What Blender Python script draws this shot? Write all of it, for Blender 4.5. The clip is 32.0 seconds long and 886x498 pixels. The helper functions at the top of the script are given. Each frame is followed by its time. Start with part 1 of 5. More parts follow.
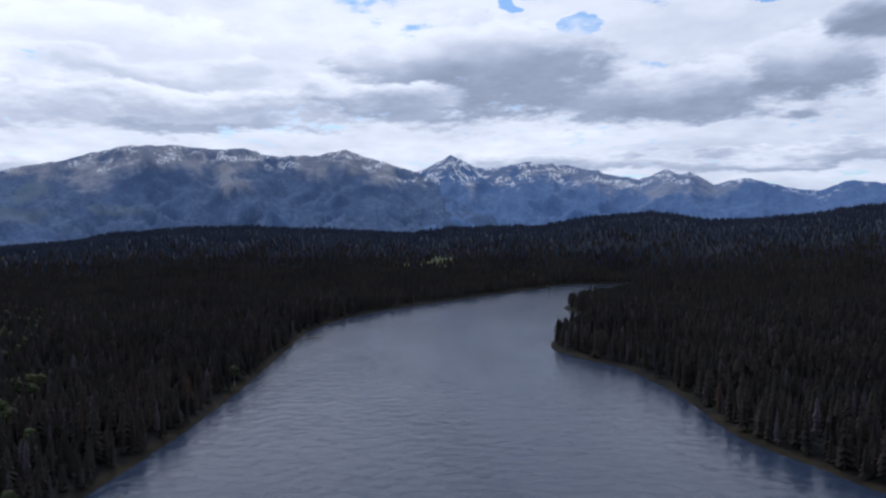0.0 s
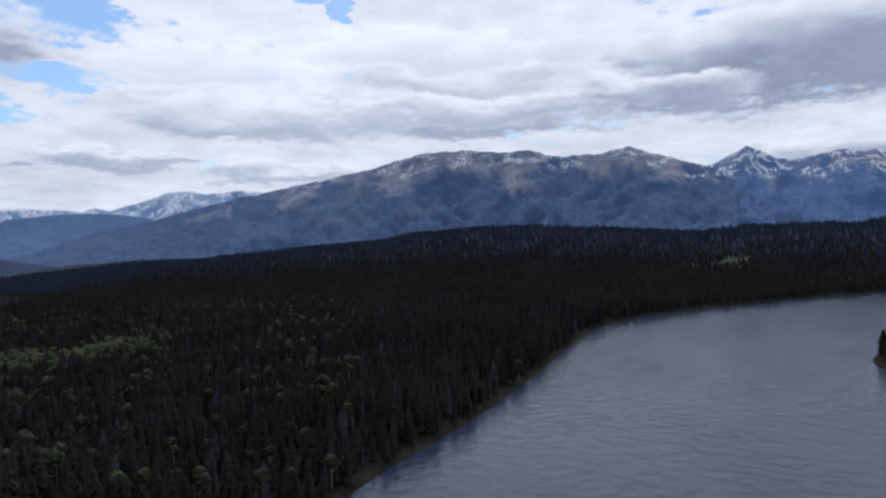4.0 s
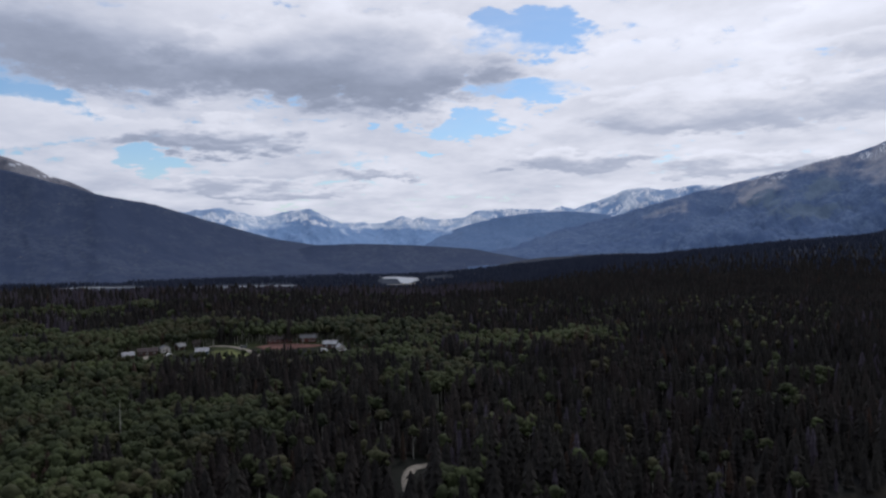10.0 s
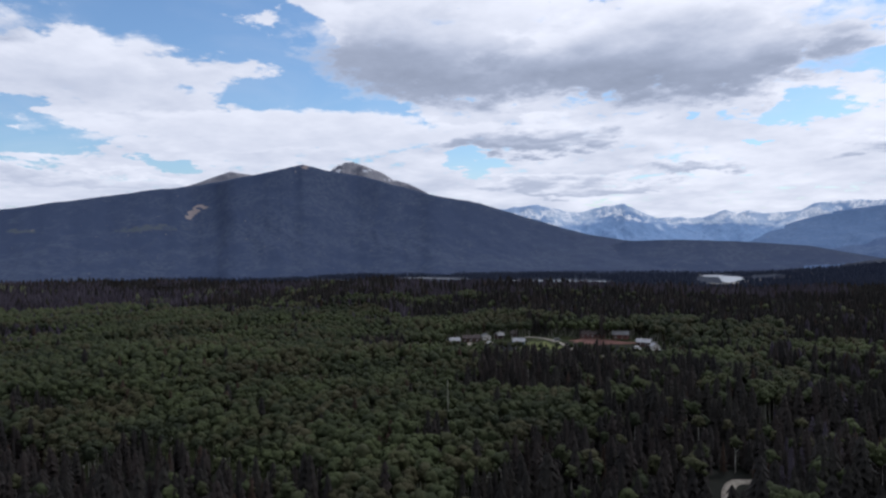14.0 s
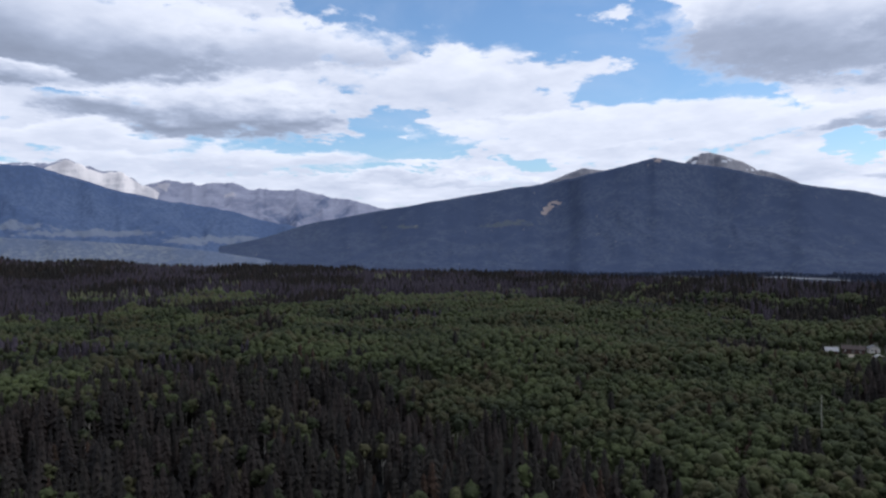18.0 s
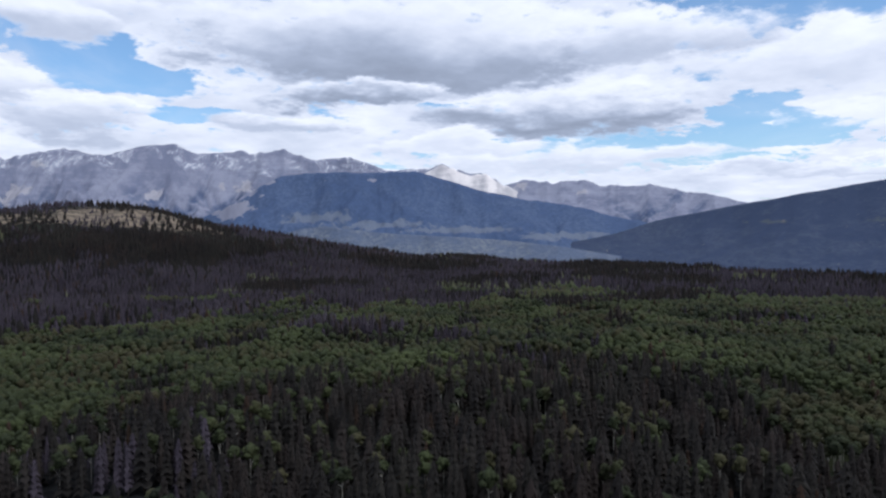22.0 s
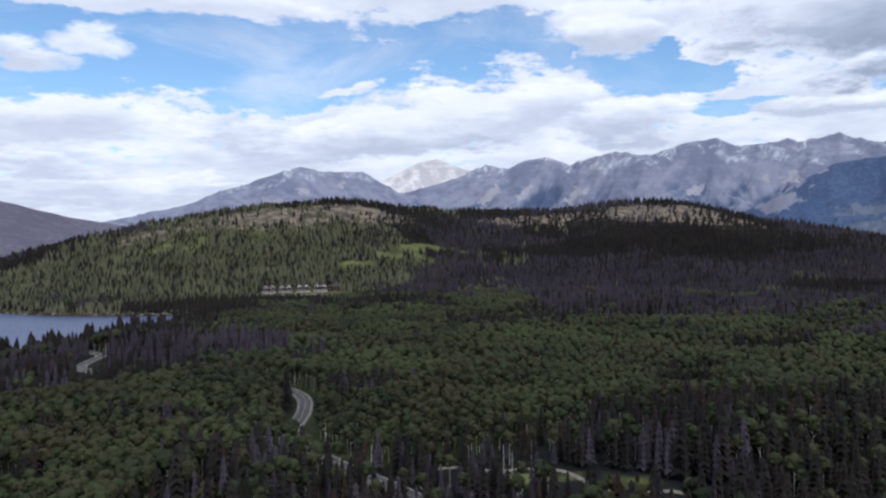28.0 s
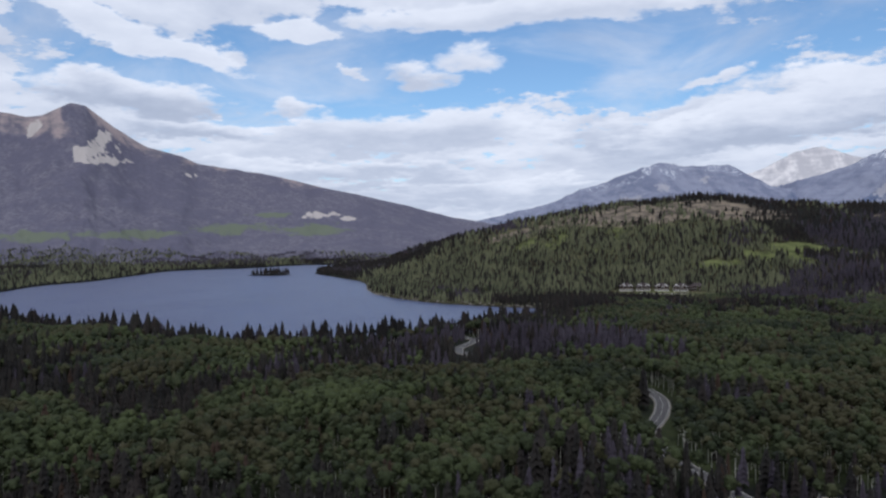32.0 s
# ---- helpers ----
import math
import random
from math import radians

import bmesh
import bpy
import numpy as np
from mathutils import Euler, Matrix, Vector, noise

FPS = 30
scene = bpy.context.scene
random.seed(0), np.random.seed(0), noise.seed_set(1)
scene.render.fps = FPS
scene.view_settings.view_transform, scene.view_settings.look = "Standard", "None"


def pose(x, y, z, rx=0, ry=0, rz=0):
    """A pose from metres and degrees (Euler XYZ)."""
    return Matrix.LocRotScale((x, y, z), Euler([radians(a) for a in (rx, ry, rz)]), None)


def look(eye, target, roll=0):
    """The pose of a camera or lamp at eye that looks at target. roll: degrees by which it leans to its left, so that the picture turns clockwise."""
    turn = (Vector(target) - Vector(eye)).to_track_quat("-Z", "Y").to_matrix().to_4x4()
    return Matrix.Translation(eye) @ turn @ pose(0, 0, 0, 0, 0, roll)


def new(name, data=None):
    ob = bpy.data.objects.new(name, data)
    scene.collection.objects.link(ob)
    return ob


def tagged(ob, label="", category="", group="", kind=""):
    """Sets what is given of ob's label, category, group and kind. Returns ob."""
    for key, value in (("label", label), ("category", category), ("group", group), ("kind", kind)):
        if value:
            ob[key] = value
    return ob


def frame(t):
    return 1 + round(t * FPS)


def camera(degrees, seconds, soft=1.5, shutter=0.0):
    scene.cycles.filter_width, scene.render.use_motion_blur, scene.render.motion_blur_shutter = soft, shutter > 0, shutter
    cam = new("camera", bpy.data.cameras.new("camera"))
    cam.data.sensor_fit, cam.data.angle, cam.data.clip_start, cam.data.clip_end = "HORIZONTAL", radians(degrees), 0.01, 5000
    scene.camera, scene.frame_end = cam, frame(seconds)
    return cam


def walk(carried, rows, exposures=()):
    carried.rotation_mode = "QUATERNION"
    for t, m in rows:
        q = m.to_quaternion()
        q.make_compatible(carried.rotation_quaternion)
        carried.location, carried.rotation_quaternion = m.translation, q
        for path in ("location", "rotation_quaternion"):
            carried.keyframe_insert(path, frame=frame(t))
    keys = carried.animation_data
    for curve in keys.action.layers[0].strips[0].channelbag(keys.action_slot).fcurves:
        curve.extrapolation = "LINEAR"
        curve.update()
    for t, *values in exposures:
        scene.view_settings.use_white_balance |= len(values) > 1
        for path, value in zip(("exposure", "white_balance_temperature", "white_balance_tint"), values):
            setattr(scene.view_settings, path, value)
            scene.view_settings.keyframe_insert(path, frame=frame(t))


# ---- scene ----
cam = camera(64.9, 32.0, soft=2.4)
EXPOSURES = [(0.0, -0.08, 5750, 13), (4.0, -0.2, 5850, 13), (7.0, -0.34, 6000, 15), (10.0, -0.26, 6050, 15), (14.0, -0.02, 5980, 14), (20.0, 0.15, 5920, 13), (25.0, 0.24, 5920, 12), (28.0, 0.22, 5920, 12), (32.0, -0.02, 5900, 12)]
PATH = [
    (0.0, pose(0, 0, 85, 88.80, 0.50, -0.01)),
    (1.0, pose(0, 0, 85, 88.87, 0.53, 5.66)),
    (2.0, pose(0, 0, 85, 88.88, 0.58, 11.30)),
    (3.0, pose(0, 0, 85, 88.91, 0.64, 16.97)),
    (3.5, pose(0, 0, 85, 88.93, 0.70, 19.90)),
    (5.5, pose(0, 0, 85, 89.02, 0.73, 31.98)),
    (6.0, pose(0, 0, 85, 89.04, 0.72, 34.99)),
    (7.0, pose(0, 0, 85, 89.07, 0.72, 40.99)),
    (8.0, pose(0, 0, 85, 89.08, 0.76, 47.06)),
    (9.0, pose(0, 0, 85, 89.07, 0.75, 53.11)),
    (10.0, pose(0, 0, 85, 89.05, 0.77, 59.08)),
    (11.0, pose(0, 0, 85, 89.07, 0.71, 65.30)),
    (12.0, pose(0, 0, 85, 89.04, 0.72, 71.67)),
    (13.0, pose(0, 0, 85, 89.07, 0.72, 78.04)),
    (13.5, pose(0, 0, 85, 89.05, 0.75, 81.16)),
    (15.5, pose(0, 0, 85, 89.01, 0.66, 94.93)),
    (16.0, pose(0, 0, 85, 89.01, 0.65, 98.50)),
    (17.0, pose(0, 0, 85, 88.97, 0.58, 105.67)),
    (18.0, pose(0, 0, 85, 88.95, 0.61, 112.71)),
    (19.0, pose(0, 0, 85, 88.94, 0.56, 119.81)),
    (20.0, pose(0, 0, 85, 88.94, 0.63, 126.85)),
    (21.0, pose(0, 0, 85, 88.94, 0.65, 133.90)),
    (22.0, pose(0, 0, 85, 88.93, 0.62, 140.97)),
    (23.0, pose(0, 0, 85, 88.94, 0.65, 148.07)),
    (24.0, pose(0, 0, 85, 88.96, 0.62, 155.11)),
    (25.0, pose(0, 0, 85, 88.95, 0.62, 162.27)),
    (25.5, pose(0, 0, 85, 88.94, 0.64, 165.84)),
    (27.5, pose(0, 0, 85, 88.96, 0.66, 179.84)),
    (28.0, pose(0, 0, 85, 88.98, 0.68, 183.39)),
    (29.0, pose(0, 0, 85, 89.02, 0.66, 190.57)),
    (30.0, pose(0, 0, 85, 89.07, 0.63, 197.79)),
    (31.0, pose(0, 0, 85, 89.10, 0.66, 205.02)),
    (32.0, pose(0, 0, 85, 89.09, 0.55, 212.21)),
    ]
walk(cam, PATH, exposures=EXPOSURES)

# ---- world: broken cloud over a blue sky ----
SUN_AZ, SUN_EL = 25.0, 50.0


def nd(tree, kind, ins=(), **props):
    n = tree.nodes.new(kind)
    for k, v in props.items():
        if k == "operation":
            n.operation = v
        elif k == "noise_dimensions":
            n.noise_dimensions = v
        elif k == "clamp":
            n.use_clamp = v
        elif k == "interp":
            n.interpolation_type = v
        elif k == "data_type":
            n.data_type = v
        elif k == "attribute_name":
            n.attribute_name = v
    for i, v in enumerate(ins):
        put(tree, n.inputs[i], v)
    return n


def put(tree, socket, v):
    if v is None:
        return
    if isinstance(v, bpy.types.NodeSocket):
        tree.links.new(v, socket)
    else:
        socket.default_value = v


def ma(tree, op, a, b=None, c=None, clamp=False):
    return nd(tree, "ShaderNodeMath", (a, b, c), operation=op, clamp=clamp).outputs[0]


def vm(tree, op, a, b=None, c=None):
    n = nd(tree, "ShaderNodeVectorMath", (a, b, c), operation=op)
    return n.outputs["Value"] if op in ("LENGTH", "DOT_PRODUCT") else n.outputs["Vector"]


def ramp(tree, v, a, b, lo=0.0, hi=1.0):
    return nd(tree, "ShaderNodeMapRange", (v, a, b, lo, hi), interp="SMOOTHSTEP").outputs[0]


def fbm(tree, vec, scale, detail=6.0, rough=0.55, distort=0.0):
    n = nd(tree, "ShaderNodeTexNoise")
    put(tree, n.inputs["Vector"], vec)
    for k, v in (("Scale", scale), ("Detail", detail), ("Roughness", rough), ("Distortion", distort)):
        n.inputs[k].default_value = v
    return n


def mixc(tree, f, a, b):
    n = nd(tree, "ShaderNodeMix", data_type="RGBA")
    put(tree, n.inputs[0], f)
    put(tree, n.inputs[6], a)
    put(tree, n.inputs[7], b)
    return n.outputs[2]


def rgb(r, g, b):
    return (r, g, b, 1.0)


world = bpy.data.worlds.new("sky")
scene.world = world
world.use_nodes = True
wt = world.node_tree
wt.nodes.clear()
gen = nd(wt, "ShaderNodeTexCoord").outputs["Generated"]
sep = nd(wt, "ShaderNodeSeparateXYZ", (gen,))
sx, sy, sz = sep.outputs
az0 = ma(wt, "MULTIPLY", ma(wt, "ARCTAN2", ma(wt, "MULTIPLY", sx, -1.0), sy), 57.29578)
az = ma(wt, "SUBTRACT", ma(wt, "FLOORED_MODULO", ma(wt, "ADD", az0, 100.0), 360.0), 100.0)
el = ma(wt, "MULTIPLY", ma(wt, "ARCSINE", sz), 57.29578)
dome = ma(wt, "ADD", ma(wt, "MAXIMUM", sz, 0.0), 0.17)
over = ma(wt, "DIVIDE", 1.0, dome)
deck = vm(wt, "MULTIPLY", gen, nd(wt, "ShaderNodeCombineXYZ", (over, over, 1.0)).outputs[0])
rolls = fbm(wt, deck, 1.5, 9.0, 0.56, 0.15).outputs["Fac"]
ragged = fbm(wt, deck, 2.4, 9.0, 0.60)
fine = fbm(wt, deck, 7.0, 8.0, 0.60).outputs["Fac"]
soft = fbm(wt, vm(wt, "ADD", deck, (5.0, 2.0, 0.0)), 2.3, 4.0, 0.5).outputs["Fac"]
streaks = fbm(wt, vm(wt, "ADD", deck, (3.0, 7.0, 1.0)), 1.6, 8.0, 0.6, 0.6).outputs["Fac"]
warp = vm(wt, "MULTIPLY_ADD", ragged.outputs["Color"], (11.0, 5.0, 0.0), (-5.5, -2.5, 0.0))
place = nd(wt, "ShaderNodeSeparateXYZ", (vm(wt, "ADD", nd(wt, "ShaderNodeCombineXYZ", (az, el, 0.0)).outputs[0], warp),))
pa, pe = place.outputs[0], place.outputs[1]
puffs = fbm(wt, vm(wt, "ADD", deck, (9.0, 1.0, 4.0)), 13.0, 6.0, 0.62).outputs["Fac"]
billow = ma(wt, "MULTIPLY_ADD", ma(wt, "SUBTRACT", fine, 0.5), 1.7, ma(wt, "MULTIPLY", ma(wt, "SUBTRACT", rolls, 0.5), 1.3))
billow = ma(wt, "MULTIPLY_ADD", ma(wt, "SUBTRACT", puffs, 0.5), 0.8, billow)

under = ma(wt, "MULTIPLY", ma(wt, "SUBTRACT", soft, 0.5), 1.6)


def across(a, e, w, h, tilt):
    """Where a ray lies in an oval of sky at bearing a and height e, in its half sizes: along it, and above its middle."""
    dx = ma(wt, "MULTIPLY_ADD", pa, 1 / w, -a / w)
    dy = ma(wt, "MULTIPLY_ADD", pe, 1 / h, -e / h)
    if tilt:
        dy = ma(wt, "MULTIPLY_ADD", dx, -tilt * w / h, dy)
    return dx, dy


class Sky:
    """The opening sky and its clouds, laid over each other from the far ones to the near ones."""
    gaps, lum, cover = 0.0, None, None


def gap(a, e, w, h, tilt=0.0):
    dx, dy = across(a, e, w, h, tilt)
    d = ma(wt, "SUBTRACT", 1.25, ma(wt, "MULTIPLY_ADD", dx, dx, ma(wt, "MULTIPLY", dy, dy)))
    Sky.gaps = ma(wt, "MAXIMUM", Sky.gaps, d)


def cloud(a, e, w, up, down, grey, tilt=0.0):
    """A cloud with a bright billowing top and a flatter, greyer base."""
    dx, dy = across(a, e, w, up, tilt)
    low = ma(wt, "MULTIPLY", dy, -up / down)
    tall = ma(wt, "MAXIMUM", dy, low)
    d = ma(wt, "SUBTRACT", 1.0, ma(wt, "MULTIPLY_ADD", dx, dx, ma(wt, "MULTIPLY", tall, tall)))
    d = ma(wt, "ADD", d, billow)
    alpha = ramp(wt, d, -0.15, 0.6 if w > 4 else 0.95)
    own = ramp(wt, ma(wt, "ADD", ma(wt, "MULTIPLY_ADD", billow, 0.22, under), low), -0.85, 0.5, 0.93, grey)
    rim = ramp(wt, d, 0.0, 0.8, 0.10, 0.0)
    mixed = nd(wt, "ShaderNodeMix")
    put(wt, mixed.inputs[0], alpha)
    put(wt, mixed.inputs[2], Sky.lum)
    put(wt, mixed.inputs[3], ma(wt, "ADD", own, rim))
    Sky.lum, Sky.cover = mixed.outputs[0], ma(wt, "MAXIMUM", Sky.cover, alpha)


gap(-10.9, 16.4, 2.6, 1.0)
gap(-4.1, 18.3, 1.3, 0.4)
gap(-24.3, 16.6, 2.1, 0.3)
gap(52.8, 16.2, 5.2, 1.8)
gap(52.7, 11.5, 5.0, 1.4)
gap(57.5, 9.0, 4.0, 1.2)
gap(43.7, 14.4, 1.7, 0.7)
gap(32.6, 18.3, 1.9, 0.6)
gap(30.1, 17.6, 1.4, 0.6)
gap(59.3, 6.7, 1.4, 0.3)
gap(93.7, 12.4, 7.9, 2.9, 0.45)
gap(96.4, 15.8, 3.0, 2.2)
gap(81.6, 5.9, 3.1, 1.0)
gap(63.1, 9.0, 1.2, 0.4)
gap(109.4, 16.8, 13.5, 2.7, 0.14)
gap(95.2, 11.3, 9.5, 2.4)
gap(115.9, 7.5, 8.0, 1.2)
gap(101.1, 18.1, 5.0, 1.0)
gap(81.4, 5.9, 3.1, 0.8)
gap(105.8, 6.2, 2.8, 0.5)
gap(167.9, 13.0, 7.0, 1.8, 0.15)
gap(160.2, 9.6, 5.8, 0.7)
gap(110.8, 15.7, 4.0, 1.0)
gap(124.4, 7.5, 9.5, 1.2)
gap(117.1, 8.9, 2.8, 1.3)
gap(141.0, 10.3, 1.5, 0.4)
gap(120.3, 5.3, 6.1, 0.3)
gap(185.4, 14.5, 12.4, 3.0)
gap(166.0, 12.2, 5.5, 1.4)
gap(159.1, 9.5, 6.0, 0.7)
gap(192.4, 15.1, 5.5, 2.6)
gap(219.0, 13.8, 16.6, 4.7)
gap(196.9, 14.1, 22.0, 4.1)
gap(181.2, 15.4, 12.6, 3.1)
gap(226.6, 11.9, 7.8, 3.1)
gap(192.3, 11.8, 13.5, 1.8)
gap(233.5, 12.6, 12.0, 2.9)
gap(241.3, 15.7, 5.6, 1.5)
gap(222.3, 13.1, 6.7, 2.6)
veil = ma(wt, "MULTIPLY", ramp(wt, streaks, 0.40, 0.70), ramp(wt, az, 150.0, 195.0, 0.14, 0.55))
thick = ma(wt, "MULTIPLY_ADD", billow, 1.25, ma(wt, "SUBTRACT", 0.75, ma(wt, "MINIMUM", Sky.gaps, 1.0)))
Sky.cover = ma(wt, "MAXIMUM", ramp(wt, thick, 0.10, 0.52), veil)
# the high white sheet
Sky.lum = ma(wt, "MULTIPLY_ADD", ma(wt, "SUBTRACT", soft, 0.5), -0.50, 0.86)
Sky.lum = ma(wt, "MULTIPLY_ADD", ma(wt, "SUBTRACT", rolls, 0.5), -0.35, Sky.lum)
cloud(-26.5, 5.4, 9.6, 1.0, 1.0, 0.55)
cloud(-10.0, 5.6, 11.1, 0.9, 1.1, 0.55)
cloud(19.2, 9.3, 13.5, 1.6, 1.6, 0.50)
cloud(30.2, 9.6, 5.9, 1.5, 1.6, 0.60)
cloud(23.2, 12.5, 10.1, 2.0, 1.6, 0.66)
cloud(-17.8, 10.7, 11.2, 2.4, 2.6, 0.44)
cloud(-3.2, 13.6, 12.7, 4.0, 5.1, 0.40)
cloud(-28.0, 12.0, 5.4, 2.7, 3.3, 0.40)
cloud(-31.1, 14.8, 3.2, 1.5, 1.5, 0.40)
cloud(65.3, 5.2, 4.1, 0.6, 0.6, 0.58)
cloud(36.0, 5.1, 9.2, 0.9, 0.8, 0.62)
cloud(49.2, 6.0, 5.2, 0.8, 0.8, 0.52)
cloud(18.4, 10.1, 11.0, 1.4, 1.4, 0.56)
cloud(5.5, 10.8, 7.7, 1.7, 1.6, 0.47)
cloud(38.7, 10.6, 10.0, 1.9, 1.9, 0.64)
cloud(24.9, 14.6, 11.1, 2.5, 1.7, 0.78)
cloud(73.7, 4.0, 9.0, 0.9, 0.7, 0.62)
cloud(47.5, 6.0, 5.0, 0.9, 0.8, 0.58)
cloud(77.3, 7.6, 8.4, 1.2, 1.0, 0.50)
cloud(38.7, 9.2, 9.2, 2.4, 1.7, 0.58)
cloud(42.5, 12.8, 10.2, 2.4, 1.8, 0.82)
cloud(80.2, 15.5, 16.9, 4.0, 5.5, 0.46)
cloud(66.2, 14.1, 14.5, 4.0, 4.2, 0.42)
cloud(112.3, 4.6, 11.3, 0.8, 0.8, 0.74)
cloud(127.0, 6.0, 12.4, 1.3, 1.1, 0.76)
cloud(76.2, 8.3, 6.3, 1.0, 1.0, 0.52)
cloud(95.7, 8.4, 18.3, 1.6, 1.4, 0.86)
cloud(114.0, 12.6, 12.1, 2.5, 2.3, 0.76)
cloud(130.8, 9.7, 11.7, 3.0, 2.0, 0.42)
cloud(132.6, 15.5, 12.4, 2.6, 1.9, 0.52)
cloud(137.8, 7.1, 9.2, 1.4, 0.9, 0.82)
cloud(153.8, 9.2, 7.0, 1.1, 0.9, 0.64)
cloud(168.7, 9.3, 4.7, 1.5, 1.2, 0.62)
cloud(171.5, 10.9, 2.1, 1.4, 1.0, 0.74)
cloud(113.7, 12.2, 7.7, 2.4, 2.0, 0.78)
cloud(124.4, 14.9, 12.6, 2.5, 2.1, 0.62)
cloud(131.0, 10.0, 10.4, 1.8, 1.6, 0.38)
cloud(144.7, 14.8, 19.1, 4.4, 4.0, 0.43)
cloud(148.4, 11.3, 8.1, 1.3, 1.1, 0.42)
cloud(189.4, 7.2, 7.3, 0.8, 0.8, 0.62)
cloud(191.8, 9.0, 5.6, 1.6, 2.4, 0.64)
cloud(168.3, 9.5, 5.0, 1.3, 1.0, 0.66)
cloud(179.8, 10.2, 11.1, 1.7, 2.0, 0.60)
cloud(168.3, 16.5, 7.7, 2.2, 1.8, 0.74)
cloud(210.7, 3.8, 15.1, 1.1, 1.4, 0.72)
cloud(219.1, 5.4, 13.1, 1.3, 1.3, 0.70)
cloud(195.1, 7.8, 7.4, 1.8, 1.8, 0.68)
cloud(228.1, 8.3, 3.8, 1.4, 1.2, 0.72)
cloud(215.0, 8.4, 12.5, 2.1, 1.8, 0.72)
cloud(203.4, 9.6, 1.9, 0.6, 0.5, 0.86)
cloud(183.4, 8.6, 14.5, 2.9, 2.0, 0.62, -0.14)
cloud(175.0, 10.2, 6.9, 2.0, 1.9, 0.70, -0.10)
cloud(168.3, 8.7, 4.7, 2.3, 2.0, 0.62)
cloud(190.7, 11.7, 2.0, 0.5, 0.4, 0.86)
cloud(209.7, 14.4, 2.7, 1.2, 1.1, 0.82)
cloud(213.6, 13.2, 2.8, 1.1, 0.8, 0.70)
cloud(219.0, 12.9, 1.2, 0.4, 0.4, 0.82)
cloud(224.5, 10.2, 2.5, 0.7, 0.6, 0.74)
cloud(206.0, 17.6, 15.1, 1.6, 1.2, 0.77, -0.02)
cloud(223.2, 16.1, 4.3, 1.1, 1.0, 0.88)
cloud(229.3, 14.0, 1.6, 0.6, 0.5, 0.82)
cloud(170.1, 15.1, 4.5, 2.0, 1.3, 0.64)
cloud(232.3, 8.5, 6.9, 1.3, 1.1, 0.64)
cloud(237.4, 10.6, 8.3, 1.8, 1.5, 0.62)
cloud(236.2, 15.1, 8.3, 1.0, 0.9, 0.88, 0.25)
cover = Sky.cover
lum = ma(wt, "MULTIPLY_ADD", ma(wt, "SUBTRACT", fine, 0.5), 0.26, Sky.lum)
sunv = (-math.sin(radians(SUN_AZ)) * math.cos(radians(SUN_EL)), math.cos(radians(SUN_AZ)) * math.cos(radians(SUN_EL)), math.sin(radians(SUN_EL)))
glow = ma(wt, "POWER", ma(wt, "MAXIMUM", vm(wt, "DOT_PRODUCT", gen, sunv), 0.0), 3.0)
lum = ma(wt, "MULTIPLY", ma(wt, "MAXIMUM", lum, 0.22), ma(wt, "MULTIPLY_ADD", glow, 0.42, 0.88))
tint = mixc(wt, ramp(wt, lum, 0.35, 0.95), rgb(0.80, 0.90, 1.10), rgb(0.97, 0.985, 1.02))
cloudcol = vm(wt, "MULTIPLY", tint, nd(wt, "ShaderNodeCombineXYZ", (lum, lum, lum)).outputs[0])
sky = wt.nodes.new("ShaderNodeTexSky")
sky.sky_type, sky.sun_disc = "NISHITA", False
sky.sun_elevation, sky.sun_rotation = radians(SUN_EL), radians(-SUN_AZ)
sky.air_density, sky.dust_density, sky.ozone_density = 1.0, 0.6, 2.0
skyc = vm(wt, "MULTIPLY", sky.outputs[0], (0.108, 0.122, 0.126))
bg = nd(wt, "ShaderNodeBackground", (mixc(wt, cover, skyc, cloudcol), 1.0))
out = nd(wt, "ShaderNodeOutputWorld", (bg.outputs[0],))

sun = new("sun", bpy.data.lights.new("sun", "SUN"))
sun.data.energy, sun.data.angle, sun.data.color = 1.2, radians(10), (1.0, 0.95, 0.88)
sun.matrix_world = look((0, 0, 0), [-c for c in sunv])

# ---- materials ----
def material(name, rough=0.8, spec=0.2):
    m = bpy.data.materials.new(name)
    m.use_nodes = True
    t = m.node_tree
    b = t.nodes["Principled BSDF"]
    b.inputs["Roughness"].default_value = rough
    b.inputs["Specular IOR Level"].default_value = spec
    return m, t, b


def coords(t):
    return nd(t, "ShaderNodeTexCoord").outputs["Object"]


def bumped(t, b, height, strength, distance):
    n = nd(t, "ShaderNodeBump")
    n.inputs["Strength"].default_value = strength
    n.inputs["Distance"].default_value = distance
    put(t, n.inputs["Height"], height)
    put(t, b.inputs["Normal"], n.outputs[0])


def attr(t, name):
    return nd(t, "ShaderNodeAttribute", attribute_name=name).outputs["Fac"]


